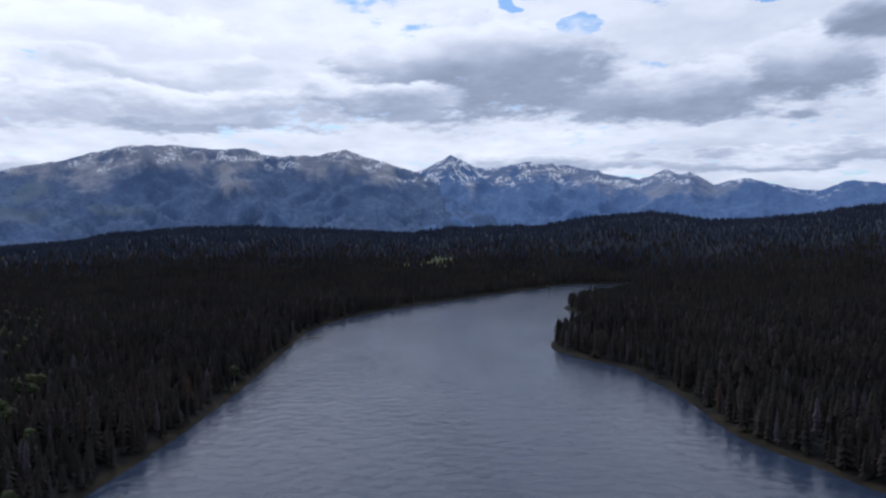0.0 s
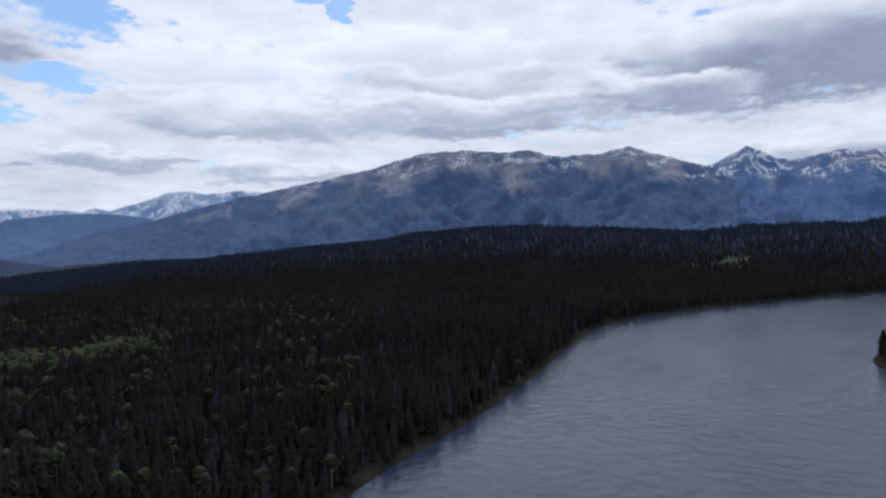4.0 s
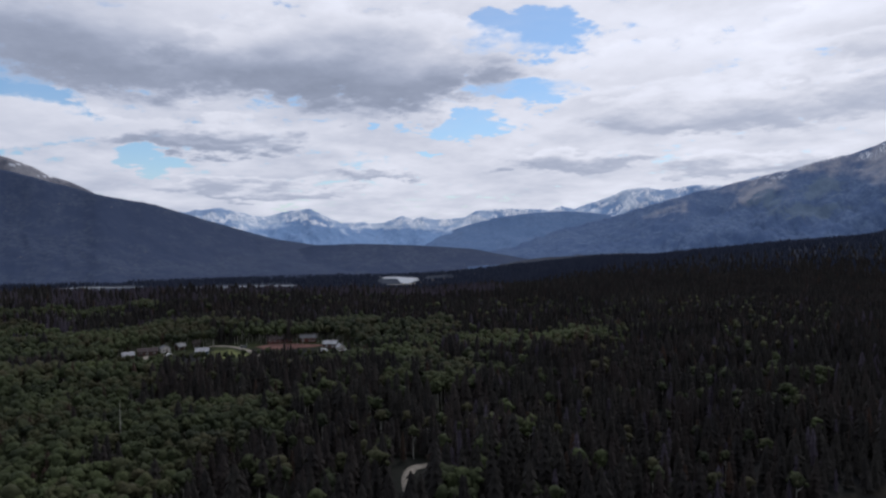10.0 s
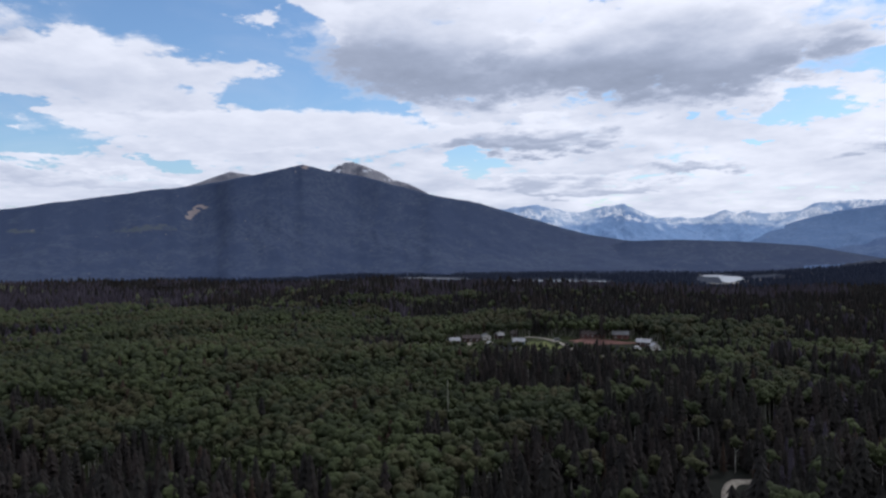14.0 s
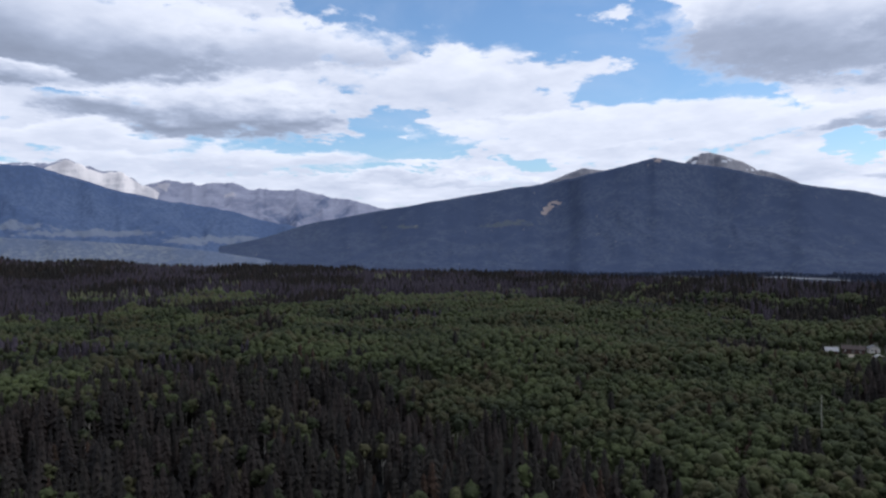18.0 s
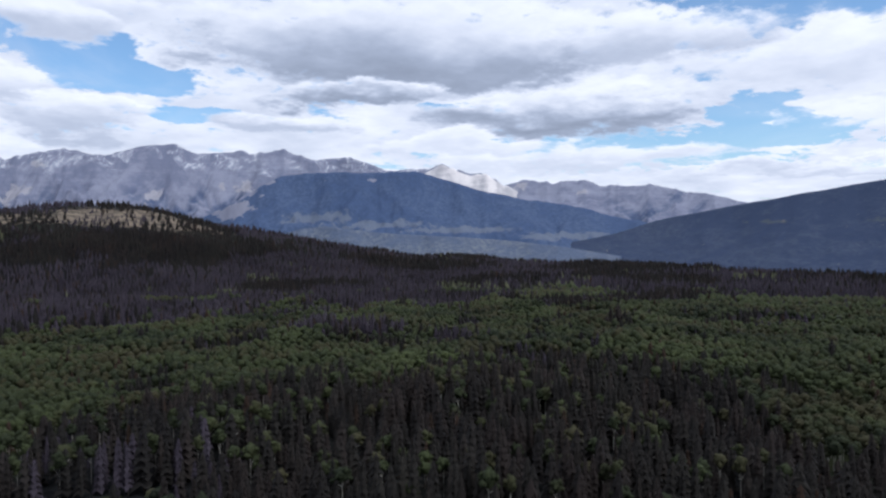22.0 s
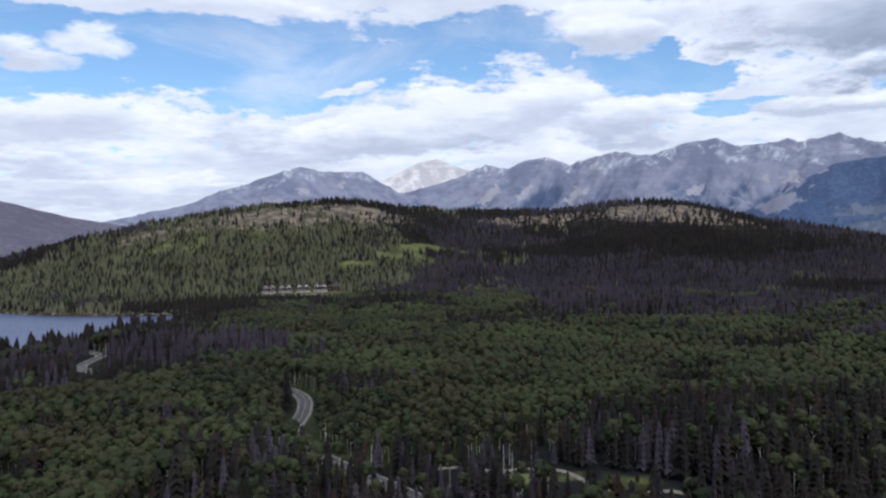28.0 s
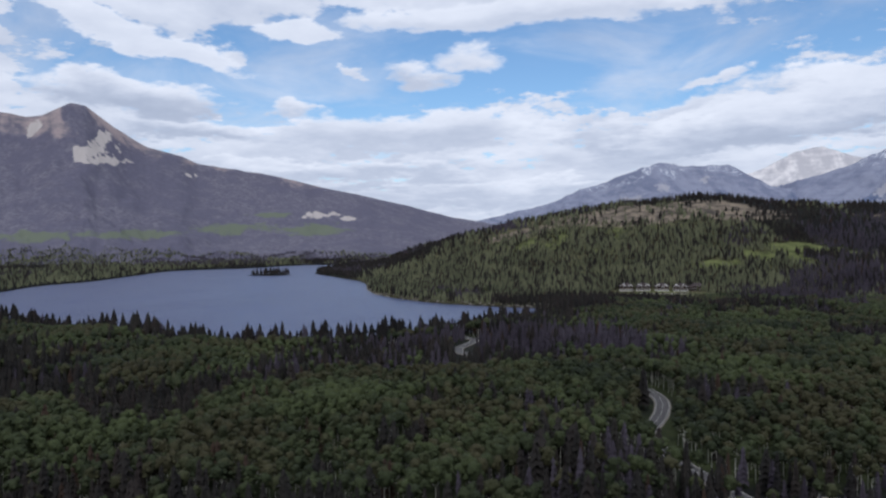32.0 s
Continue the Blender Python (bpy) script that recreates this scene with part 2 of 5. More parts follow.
def foliage(name, dark, light, spec=0.08, sere=None):
    """Leaves: each tree has its own tone, with a finer grain from leaf to leaf, and whole stands run to another colour."""
    m, t, b = material(name, 0.75, spec)
    tone = attr(t, "tone")
    c = coords(t)
    grain = fbm(t, c, 1.3, 4.0, 0.65).outputs["Fac"]
    stand = fbm(t, vm(t, "MULTIPLY", c, (1.0, 1.0, 0.2)), 0.011, 4.0, 0.62).outputs["Fac"]
    f = ma(t, "MULTIPLY_ADD", ma(t, "SUBTRACT", grain, 0.5), 0.8, ma(t, "MULTIPLY_ADD", tone, 0.45, 0.24))
    f = ma(t, "MULTIPLY_ADD", ma(t, "SUBTRACT", stand, 0.5), 2.3, f, clamp=True)
    col = mixc(t, f, rgb(*dark), rgb(*light))
    if sere:
        other = fbm(t, vm(t, "MULTIPLY_ADD", c, (1.0, 1.0, 0.2), (310.0, 90.0, 0.0)), 0.017, 4.0, 0.6).outputs["Fac"]
        other = ma(t, "MULTIPLY_ADD", ma(t, "SUBTRACT", tone, 0.5), 0.22, other)
        col = mixc(t, ramp(t, other, 0.46, 0.68), col, mixc(t, f, rgb(*[v * 0.6 for v in sere]), rgb(*sere)))
    put(t, b.inputs["Base Color"], col)
    bumped(t, b, grain, 0.9, 0.7)
    return m


def mottled(name, a, b_, scale, rough=0.85, bump=0.0, dist=0.1, spec=0.2, big=0.0):
    m, t, b = material(name, rough, spec)
    c = coords(t)
    n = fbm(t, c, scale, 6.0, 0.6).outputs["Fac"]
    f = ramp(t, n, 0.32, 0.68)
    if big:
        f = ma(t, "MULTIPLY", f, ramp(t, fbm(t, c, big, 4.0).outputs["Fac"], 0.35, 0.65, 0.35, 1.0))
    put(t, b.inputs["Base Color"], mixc(t, f, rgb(*a), rgb(*b_)))
    if bump:
        bumped(t, b, n, bump, dist)
    return m


ASPEN = foliage("aspen_leaves", (0.0160, 0.0205, 0.0125), (0.0560, 0.0695, 0.0285), sere=(0.0480, 0.0450, 0.0240))
SPRUCE = foliage("conifer_needles", (0.0120, 0.0110, 0.0112), (0.0270, 0.0252, 0.0212), sere=(0.0300, 0.0240, 0.0220))
# spruce with the blue of distant haze in its colour
HAZY_SPRUCE = foliage("hazy_spruce", (0.0165, 0.0220, 0.0420), (0.0310, 0.0380, 0.0600))
DEAD = foliage("dead_needles", (0.030, 0.025, 0.034), (0.064, 0.055, 0.070))
RUST = foliage("rusty_needles", (0.022, 0.015, 0.011), (0.050, 0.032, 0.024))
# olive needles, lightened to stand for sun on the lodge hill
LIT_PINE = foliage("lit_olive_needles", (0.064, 0.070, 0.042), (0.146, 0.152, 0.088))
BARK = mottled("aspen_bark", (0.20, 0.195, 0.165), (0.46, 0.45, 0.40), 2.0)
WOOD = mottled("dark_bark", (0.035, 0.028, 0.024), (0.085, 0.072, 0.062), 2.0)


def ground_material():
    """Forest floor, with meadow grass and bare pale rock where the land has them."""
    m, t, b = material("forest_floor", 0.95, 0.05)
    c = coords(t)
    n1 = fbm(t, c, 0.05, 8.0, 0.65).outputs["Fac"]
    n2 = fbm(t, c, 0.006, 5.0, 0.55).outputs["Fac"]
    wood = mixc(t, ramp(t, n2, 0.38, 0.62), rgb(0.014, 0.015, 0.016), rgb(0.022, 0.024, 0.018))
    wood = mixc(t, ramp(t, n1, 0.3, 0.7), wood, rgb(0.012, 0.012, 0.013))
    grass = mixc(t, ramp(t, n1, 0.3, 0.7), rgb(0.060, 0.070, 0.026), rgb(0.135, 0.150, 0.060))
    stone = mixc(t, ramp(t, n1, 0.35, 0.65), rgb(0.055, 0.049, 0.042), rgb(0.215, 0.175, 0.132))
    gm = ramp(t, ma(t, "MULTIPLY_ADD", ma(t, "SUBTRACT", n1, 0.5), 0.8, attr(t, "grass")), 0.35, 0.65)
    rm = ramp(t, ma(t, "MULTIPLY_ADD", ma(t, "SUBTRACT", n1, 0.5), 1.2, attr(t, "rock")), 0.4, 0.6)
    scrub = mixc(t, ramp(t, n1, 0.3, 0.7), rgb(0.018, 0.022, 0.011), rgb(0.038, 0.046, 0.020))
    wood = mixc(t, attr(t, "leafy"), wood, scrub)
    # floor under the hill pines, its sunshine put into the colour
    wood = mixc(t, attr(t, "open"), wood, mixc(t, ramp(t, n1, 0.35, 0.65), rgb(0.040, 0.042, 0.022), rgb(0.110, 0.104, 0.055)))
    sedge = mixc(t, ramp(t, n1, 0.35, 0.65), rgb(0.014, 0.012, 0.010), rgb(0.028, 0.024, 0.017))
    col = mixc(t, ma(t, "MULTIPLY", attr(t, "sedge"), ramp(t, n1, 0.25, 0.55)), mixc(t, gm, wood, grass), sedge)
    col = mixc(t, rm, col, stone)
    # blue haze over distant ground, mixed into the base colour
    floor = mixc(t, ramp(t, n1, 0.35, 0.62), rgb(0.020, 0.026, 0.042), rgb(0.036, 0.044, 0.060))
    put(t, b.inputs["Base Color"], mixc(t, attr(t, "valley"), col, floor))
    bumped(t, b, n1, 0.6, 3.0)
    return m


GROUND = ground_material()


def mountain_material(name, wood, wood2, rock, rock2, treeline=0.45, snow=0.5, tongue=0.4, scar=(0.30, 0.25, 0.22), green=(0.036, 0.044, 0.044), relief=0.6, blur=0.06, snowline=0.80, dots=0.88, rag=2.6):
    """Wooded lower slopes, bare rock above the treeline with talus tongues down the gullies, old snow in streaks. Haze
    is left to the colours given.
    """
    m, t, b = material(name, 0.94, 0.05)
    c = coords(t)
    flow = nd(t, "ShaderNodeAttribute", attribute_name="flow").outputs["Vector"]
    up = attr(t, "up")
    n1 = fbm(t, c, 0.012, 8.0, 0.6).outputs["Fac"]
    n2 = fbm(t, c, 0.0030, 5.0, 0.6).outputs["Fac"]
    streak = fbm(t, vm(t, "MULTIPLY", flow, (1.0, 0.20, 1.0)), 2.2, 7.0, 0.6, 0.4).outputs["Fac"]
    broad = fbm(t, vm(t, "MULTIPLY", flow, (1.0, 0.45, 1.0)), 0.42, 5.0, 0.55).outputs["Fac"]
    bed = fbm(t, vm(t, "MULTIPLY", c, (0.10, 0.10, 1.0)), 0.06, 4.0, 0.6).outputs["Fac"]
    woodc = mixc(t, ramp(t, ma(t, "MULTIPLY_ADD", ma(t, "SUBTRACT", n1, 0.5), 0.8, n2), 0.36, 0.64), rgb(*wood), rgb(*wood2))
    speck = fbm(t, vm(t, "MULTIPLY", c, (1.0, 1.0, 0.6)), 0.055, 4.0, 0.7).outputs["Fac"]
    woodc = mixc(t, ramp(t, speck, 0.36, 0.66), rgb(*[v * dots for v in wood]), woodc)
    rockc = mixc(t, ramp(t, ma(t, "MULTIPLY_ADD", ma(t, "SUBTRACT", bed, 0.5), 0.45, ma(t, "MULTIPLY_ADD", ma(t, "SUBTRACT", n1, 0.5), 0.9, ma(t, "MULTIPLY_ADD", ma(t, "SUBTRACT", streak, 0.5), 0.45, ma(t, "MULTIPLY_ADD", ma(t, "SUBTRACT", speck, 0.5), 0.35, broad)))), 0.3, 0.7), rgb(*rock), rgb(*rock2))
    line = ma(t, "ADD", up, ma(t, "MULTIPLY", ma(t, "SUBTRACT", streak, 0.5), tongue * 0.5))
    line = ma(t, "ADD", line, ma(t, "MULTIPLY", ma(t, "SUBTRACT", broad, 0.5), tongue * 1.3))
    line = ma(t, "ADD", line, ma(t, "MULTIPLY", ma(t, "SUBTRACT", n1, 0.5), 0.25))
    line = ma(t, "MULTIPLY_ADD", ma(t, "SUBTRACT", attr(t, "spur"), 0.5), 0.42, line)
    col = mixc(t, ramp(t, line, treeline - blur, treeline + blur), woodc, rockc)
    edge = ma(t, "MULTIPLY", ma(t, "SUBTRACT", fbm(t, c, 0.035, 6.0, 0.65).outputs["Fac"], 0.5), rag)
    col = mixc(t, ramp(t, ma(t, "ADD", attr(t, "grassy"), edge), 0.35, 0.75), col, rgb(*green))
    col = mixc(t, ramp(t, ma(t, "ADD", attr(t, "scar"), edge), 0.45, 0.6), col, mixc(t, streak, rgb(*[v * 0.6 for v in scar]), rgb(*scar)))
    if snow:
        gully_snow = fbm(t, vm(t, "MULTIPLY", flow, (1.0, 0.28, 1.0)), 4.2, 5.0, 0.6, 0.3).outputs["Fac"]
        thin = ramp(t, ma(t, "ABSOLUTE", ma(t, "SUBTRACT", gully_snow, 0.5)), 0.012 + 0.05 * snow, 0.006 + 0.03 * snow)
        flat = ramp(t, ma(t, "ABSOLUTE", ma(t, "SUBTRACT", bed, 0.5)), 0.004 + 0.02 * snow, 0.002 + 0.012 * snow)
        high = ma(t, "MULTIPLY", ramp(t, ma(t, "ADD", up, ma(t, "MULTIPLY", ma(t, "SUBTRACT", n2, 0.5), 0.8)), snowline - 0.06, snowline + 0.06), ramp(t, n1, 0.47, 0.55))
        col = mixc(t, ma(t, "MULTIPLY", ma(t, "MAXIMUM", thin, flat), high), col, rgb(0.66, 0.69, 0.74))
    put(t, b.inputs["Base Color"], col)
    bumped(t, b, ma(t, "MULTIPLY_ADD", n1, 0.6, streak), relief, 14.0)
    return m


# aerial haze is mixed into most range colours, bluer and paler when farther
MT_BLUE = mountain_material("haze_blue_range", (0.064, 0.104, 0.200), (0.094, 0.140, 0.232), (0.125, 0.150, 0.220), (0.215, 0.230, 0.275), 0.80, 0.24, 0.7, green=(0.088, 0.128, 0.190), relief=1.0, blur=0.16, snowline=0.84, rag=1.4)
MT_PEAKS = mountain_material("haze_blue_peaks", (0.084, 0.144, 0.285), (0.106, 0.170, 0.310), (0.110, 0.155, 0.265), (0.19, 0.22, 0.30), 0.78, 0.5, blur=0.07, snowline=0.78)
MT_FAR = mountain_material("hazy_far_range", (0.165, 0.265, 0.440), (0.200, 0.300, 0.475), (0.235, 0.330, 0.490), (0.400, 0.480, 0.590), 0.72, 0.8, snowline=0.68)
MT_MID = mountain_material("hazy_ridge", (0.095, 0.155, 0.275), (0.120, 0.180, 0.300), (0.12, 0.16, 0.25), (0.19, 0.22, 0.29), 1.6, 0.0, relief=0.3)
MT_DARK = mountain_material("hazy_wooded_mountain", (0.035, 0.050, 0.092), (0.054, 0.070, 0.108), (0.11, 0.10, 0.105), (0.20, 0.17, 0.155), 1.6, 0.0, scar=(0.24, 0.208, 0.208), green=(0.060, 0.072, 0.092), relief=0.2, dots=0.97)
MT_ROCK = mountain_material("rocky_peak", (0.05, 0.055, 0.085), (0.08, 0.085, 0.12), (0.120, 0.126, 0.156), (0.270, 0.268, 0.288), 0.1, 0.0, relief=1.0, scar=(0.74, 0.76, 0.80), rag=0.8)
MT_LIME = mountain_material("hazy_limestone_range", (0.082, 0.110, 0.190), (0.110, 0.138, 0.215), (0.158, 0.174, 0.245), (0.236, 0.252, 0.325), 0.46, 0.10, 0.75, (0.38, 0.38, 0.43), relief=1.0, blur=0.13, snowline=0.88, rag=2.2)
# limestone made paler, with the sunshine on it painted in
MT_SUNLIT = mountain_material("sunlit_pale_limestone", (0.25, 0.26, 0.30), (0.3, 0.31, 0.35), (0.46, 0.45, 0.47), (0.74, 0.71, 0.70), 0.1, 0.0)
# the pale green on the foothill holds sunshine and haze as colour
MT_FRONT = mountain_material("hazy_wooded_foothill", (0.062, 0.094, 0.176), (0.082, 0.115, 0.192), (0.12, 0.14, 0.165), (0.19, 0.20, 0.19), 1.6, 0.0, green=(0.120, 0.144, 0.196), relief=0.4, scar=(0.25, 0.262, 0.330), dots=0.85, rag=1.5)
# sunshine and haze over the meadows are both in this tint
MT_MEAD = mountain_material("hazy_sunlit_meadows", (0.092, 0.118, 0.176), (0.150, 0.168, 0.196), (0.12, 0.14, 0.165), (0.19, 0.20, 0.19), 1.6, 0.0)
MT_PYR = mountain_material("hazy_reddish_peak", (0.108, 0.104, 0.142), (0.152, 0.144, 0.174), (0.14, 0.128, 0.148), (0.28, 0.230, 0.228), 0.90, 0.0, 0.22, (0.46, 0.42, 0.40), (0.122, 0.138, 0.104), 0.30, dots=0.88, rag=0.9)

# ---- numeric noise ----
def lattice(ix, iy, seed):
    h = (ix.astype(np.int64) * 374761393 + iy.astype(np.int64) * 668265263 + seed * 982451653) & 0xFFFFFFFF
    h = ((h ^ (h >> 13)) * 1274126177) & 0xFFFFFFFF
    return ((h ^ (h >> 16)) & 0xFFFF) / 65535.0


def vnoise(x, y, seed=0):
    ix, iy = np.floor(x), np.floor(y)
    fx, fy = x - ix, y - iy
    fx, fy = fx * fx * (3 - 2 * fx), fy * fy * (3 - 2 * fy)
    a, b = lattice(ix, iy, seed), lattice(ix + 1, iy, seed)
    c, d = lattice(ix, iy + 1, seed), lattice(ix + 1, iy + 1, seed)
    return (a * (1 - fx) + b * fx) * (1 - fy) + (c * (1 - fx) + d * fx) * fy


def nfbm(x, y, octaves=5, seed=0, gain=0.5):
    s, amp, tot = 0.0, 1.0, 0.0
    for o in range(octaves):
        s = s + amp * vnoise(x * 2 ** o + 17.3 * o, y * 2 ** o - 9.1 * o, seed + o)
        tot, amp = tot + amp, amp * gain
    return s / tot


def ridged(x, y, octaves=5, seed=0):
    s, amp, tot = 0.0, 1.0, 0.0
    for o in range(octaves):
        s = s + amp * (1 - np.abs(2 * vnoise(x * 2 ** o + 5.7 * o, y * 2 ** o + 3.3 * o, seed + o) - 1))
        tot, amp = tot + amp, amp * 0.55
    return s / tot


def sstep(v, a, b):
    t = np.clip((v - a) / (b - a), 0, 1)
    return t * t * (3 - 2 * t)


def curve(az, nodes):
    nodes = sorted(nodes)
    return np.interp(az, [n[0] for n in nodes], [n[1] for n in nodes])


def xy(az, r):
    a = np.radians(az)
    return -np.sin(a) * r, np.cos(a) * r


def bearing(x, y):
    az = np.degrees(np.arctan2(-x, y))
    return np.where(az < -100, az + 360, az)


# ---- the land ----
EYE = 85.0
# shore lines: bearing and distance from under the camera
LAKE_A = [(31, 228), (26.8, 259), (20.4, 322), (16.2, 400), (12.2, 555), (10.4, 645), (6.3, 753), (1.2, 853), (-5.4, 1012), (-9.9, 1146),
          (-14, 1193), (-17.5, 1250), (-16.8, 1130), (-14.6, 1040), (-12.2, 930), (-10.1, 840), (-10.0, 780), (-11.6, 720), (-11.6, 640), (-9.0, 560), (-9.0, 512), (-12.1, 470), (-14.8, 445), (-18.6, 382),
          (-22.7, 314), (-28.4, 281), (-32.5, 264), (-45, 240), (-70, 200), (-100, 150), (-150, 60), (100, 45), (60, 110), (40, 185)]
LAKE_B = [(264, 980), (254, 1180), (248, 1300), (244.7, 1394), (242.5, 1530), (239.1, 1640), (236.4, 1816), (233.7, 2049), (230.5, 2110), (227.8, 2140), (224.3, 2300), (221.2, 2300), (220.6, 2050), (222.7, 1789),
          (221.0, 1560), (218.9, 1365), (218.0, 1080), (213.8, 924), (209.2, 864), (203.2, 824), (200.5, 790), (203, 730), (208, 655), (213, 600), (219, 560), (225.3, 540), (231.7, 585), (235.3, 640), (239.5, 710), (244, 790), (250, 850), (258, 900)]
ISLE = [(228.0, 1730), (226.5, 1770), (224.9, 1760), (224.6, 1700), (226.2, 1680), (227.6, 1700)]


def smooth_loop(nodes, n=8):
    p = np.array([xy(a, r) for a, r in nodes])
    out = []
    for i in range(len(p)):
        a, b, c, d = p[i - 1], p[i], p[(i + 1) % len(p)], p[(i + 2) % len(p)]
        for k in range(n):
            t = k / n
            out.append(0.5 * (2 * b + (c - a) * t + (2 * a - 5 * b + 4 * c - d) * t * t + (3 * b - a - 3 * c + d) * t ** 3))
    return np.array(out)


def signed(x, y, loop):
    """Distance to a shore line, negative inside it."""
    best = np.full(x.shape, 1e9)
    inside = np.zeros(x.shape, bool)
    for (ax, ay), (bx, by) in zip(loop, np.roll(loop, -1, 0)):
        dx, dy = bx - ax, by - ay
        t = np.clip(((x - ax) * dx + (y - ay) * dy) / (dx * dx + dy * dy + 1e-9), 0, 1)
        best = np.minimum(best, (x - ax - t * dx) ** 2 + (y - ay - t * dy) ** 2)
        cut = ((ay > y) != (by > y)) & (x < (bx - ax) * (y - ay) / (by - ay + 1e-12) + ax)
        inside ^= cut
    return np.where(inside, -1, 1) * np.sqrt(best)


SHORE_A, SHORE_B, SHORE_I = smooth_loop(LAKE_A), smooth_loop(LAKE_B), smooth_loop(ISLE)


def near_box(x, y, loop, pad):
    return (x > loop[:, 0].min() - pad) & (x < loop[:, 0].max() + pad) & (y > loop[:, 1].min() - pad) & (y < loop[:, 1].max() + pad)


def shore(x, y):
    """How far from the water; negative in a lake."""
    d = np.full(x.shape, 400.0)
    for loop in (SHORE_A, SHORE_B):
        k = near_box(x, y, loop, 200)
        if k.any():
            d[k] = np.minimum(d[k], signed(x[k], y[k], loop))
    k = near_box(x, y, SHORE_I, 60)
    if k.any():
        d[k] = np.maximum(d[k], -signed(x[k], y[k], SHORE_I))
    return d


# near hills: the bearing and height in degrees of their wooded crests
HILL_A = [(-75, 1.0), (-50, 2.2), (-40, 2.1), (-32.4, 1.81), (-26.5, 1.32), (-21, 0.95), (-16.5, 1.64), (-12.2, 1.4), (-8.1, 0.7), (-5.4, 0.79), (-0.8, 0.68), (2.5, 0.2), (8.5, 0.54),
          (15, 0.8), (20.5, 0.8), (25, 0.45), (28, -0.1), (32, -0.48), (39, -1.19), (45.3, -1.96), (50, -2.7), (60, -4)]
HILL_C = [(230, -6), (222, -3.2), (219, -2.0), (215.9, -0.65), (213.1, 0.1), (208.7, 0.8), (203.2, 2.02), (196.3, 2.96), (191.8, 3.18), (187.3, 2.8), (183.6, 2.28), (179.4, 1.99), (173.4, 2.49),
          (169, 2.73), (165.6, 2.71), (162.7, 2.23), (159.1, 1.4), (155, 0.58), (150.9, -0.15), (147.3, -0.79), (142.7, -1.45), (138, -1.8), (133.7, -2.04), (125.4, -2.3), (117.9, -2.65), (101, -3.43), (87, -3.7), (70, -4.2)]
TREE = 11.0


def bank(az, r, nodes, dist, front, back, lift=0.0):
    crest = np.maximum(EYE + dist * np.tan(np.radians(curve(az, nodes))) - TREE - 4.5, 0)
    t = (r - dist) / np.where(r < dist, front, back)
    f = np.where(r < dist, np.clip(1 + t, 0, 1) ** 1.25, np.clip(1 - t, 0, 1))
    f = f * f * (3 - 2 * f)
    return crest * f


def land(x, y):
    r, az = np.hypot(x, y), bearing(x, y)
    d = shore(x, y)
    z = 2.0 + 2.5 * sstep(d, 0, 60) + (nfbm(x / 140, y / 140, 4, 3) - 0.5) * (9 + 9 * sstep(az, 66, 80) * (1 - sstep(az, 172, 184))) * sstep(d, 10, 120)
    dc = curve(az, [(240, 1500), (218, 1500), (208, 1550), (196, 1600), (180, 1650), (160, 1650), (140, 1650), (127, 1620), (112, 1300), (102, 1130), (92, 930), (84, 905), (76, 860), (66, 850), (58, 960)])
    hill = np.maximum(bank(az, r, HILL_A, 1800, 800, 900), bank(az, r, HILL_C, dc, dc * 0.42, 700))
    hill = np.maximum(hill, 0)
    fall = sstep(r, dc + 30, dc + 420) * sstep(az, 44, 62) * (1 - sstep(az, 200, 214))
    z = z * (1 - fall) + hill * sstep(d, 15, 260) * (0.94 + 0.12 * nfbm(x / 90, y / 90, 3, 8)) - 58 * fall
    z = np.where(d < 25, np.minimum(z, 0.05 + 0.16 * d), z)
    return np.where(d < 0, np.minimum(-0.4 + d * 0.2, -0.3).clip(-6), z)


def grid_mesh(name, P, mat, attrs=None, wrap=False, smooth=True):
    """A sheet from an array of points, rows by columns."""
    nr, nc = P.shape[:2]
    j = np.arange(nc if wrap else nc - 1)
    a = (np.arange(nr - 1)[:, None] * nc + j[None]).ravel()
    b = (np.arange(nr - 1)[:, None] * nc + ((j + 1) % nc)[None]).ravel()
    q = np.stack([a, b, b + nc, a + nc], 1)
    return raw_mesh(name, P.reshape(-1, 3), q, [mat], attrs, None, smooth)


def raw_mesh(name, V, F, mats, attrs=None, idx=None, smooth=False):
    me = bpy.data.meshes.new(name)
    n, k = F.shape
    me.vertices.add(len(V))
    me.vertices.foreach_set("co", np.ascontiguousarray(V, np.float32).ravel())
    me.loops.add(n * k)
    me.loops.foreach_set("vertex_index", np.ascontiguousarray(F, np.int32).ravel())
    me.polygons.add(n)
    me.polygons.foreach_set("loop_start", np.arange(0, n * k, k, dtype=np.int32))
    for m in mats:
        me.materials.append(m)
    if idx is not None:
        me.polygons.foreach_set("material_index", np.ascontiguousarray(idx, np.int32))
    me.polygons.foreach_set("use_smooth", np.full(n, smooth))
    for key, v in (attrs or {}).items():
        vec = v.ndim == 3 and v.shape[2] == 3
        at = me.attributes.new(key, "FLOAT_VECTOR" if vec else "FLOAT", "POINT")
        at.data.foreach_set("vector" if vec else "value", np.ascontiguousarray(v, np.float32).ravel())
    me.update(calc_edges=True)
    return new(name, me)


def spot(az, r, a, d, wa, wr):
    """How far inside an oval of land: 1 at its middle, 0 at its edge."""
    x, y = xy(a, d)
    px, py = xy(az, r)
    ux, uy = xy(a, 1.0)
    along = (px - x) * ux + (py - y) * uy
    across = (px - x) * uy - (py - y) * ux
    return np.clip(1.2 - np.hypot(along / wr, across / wa), 0, 1)


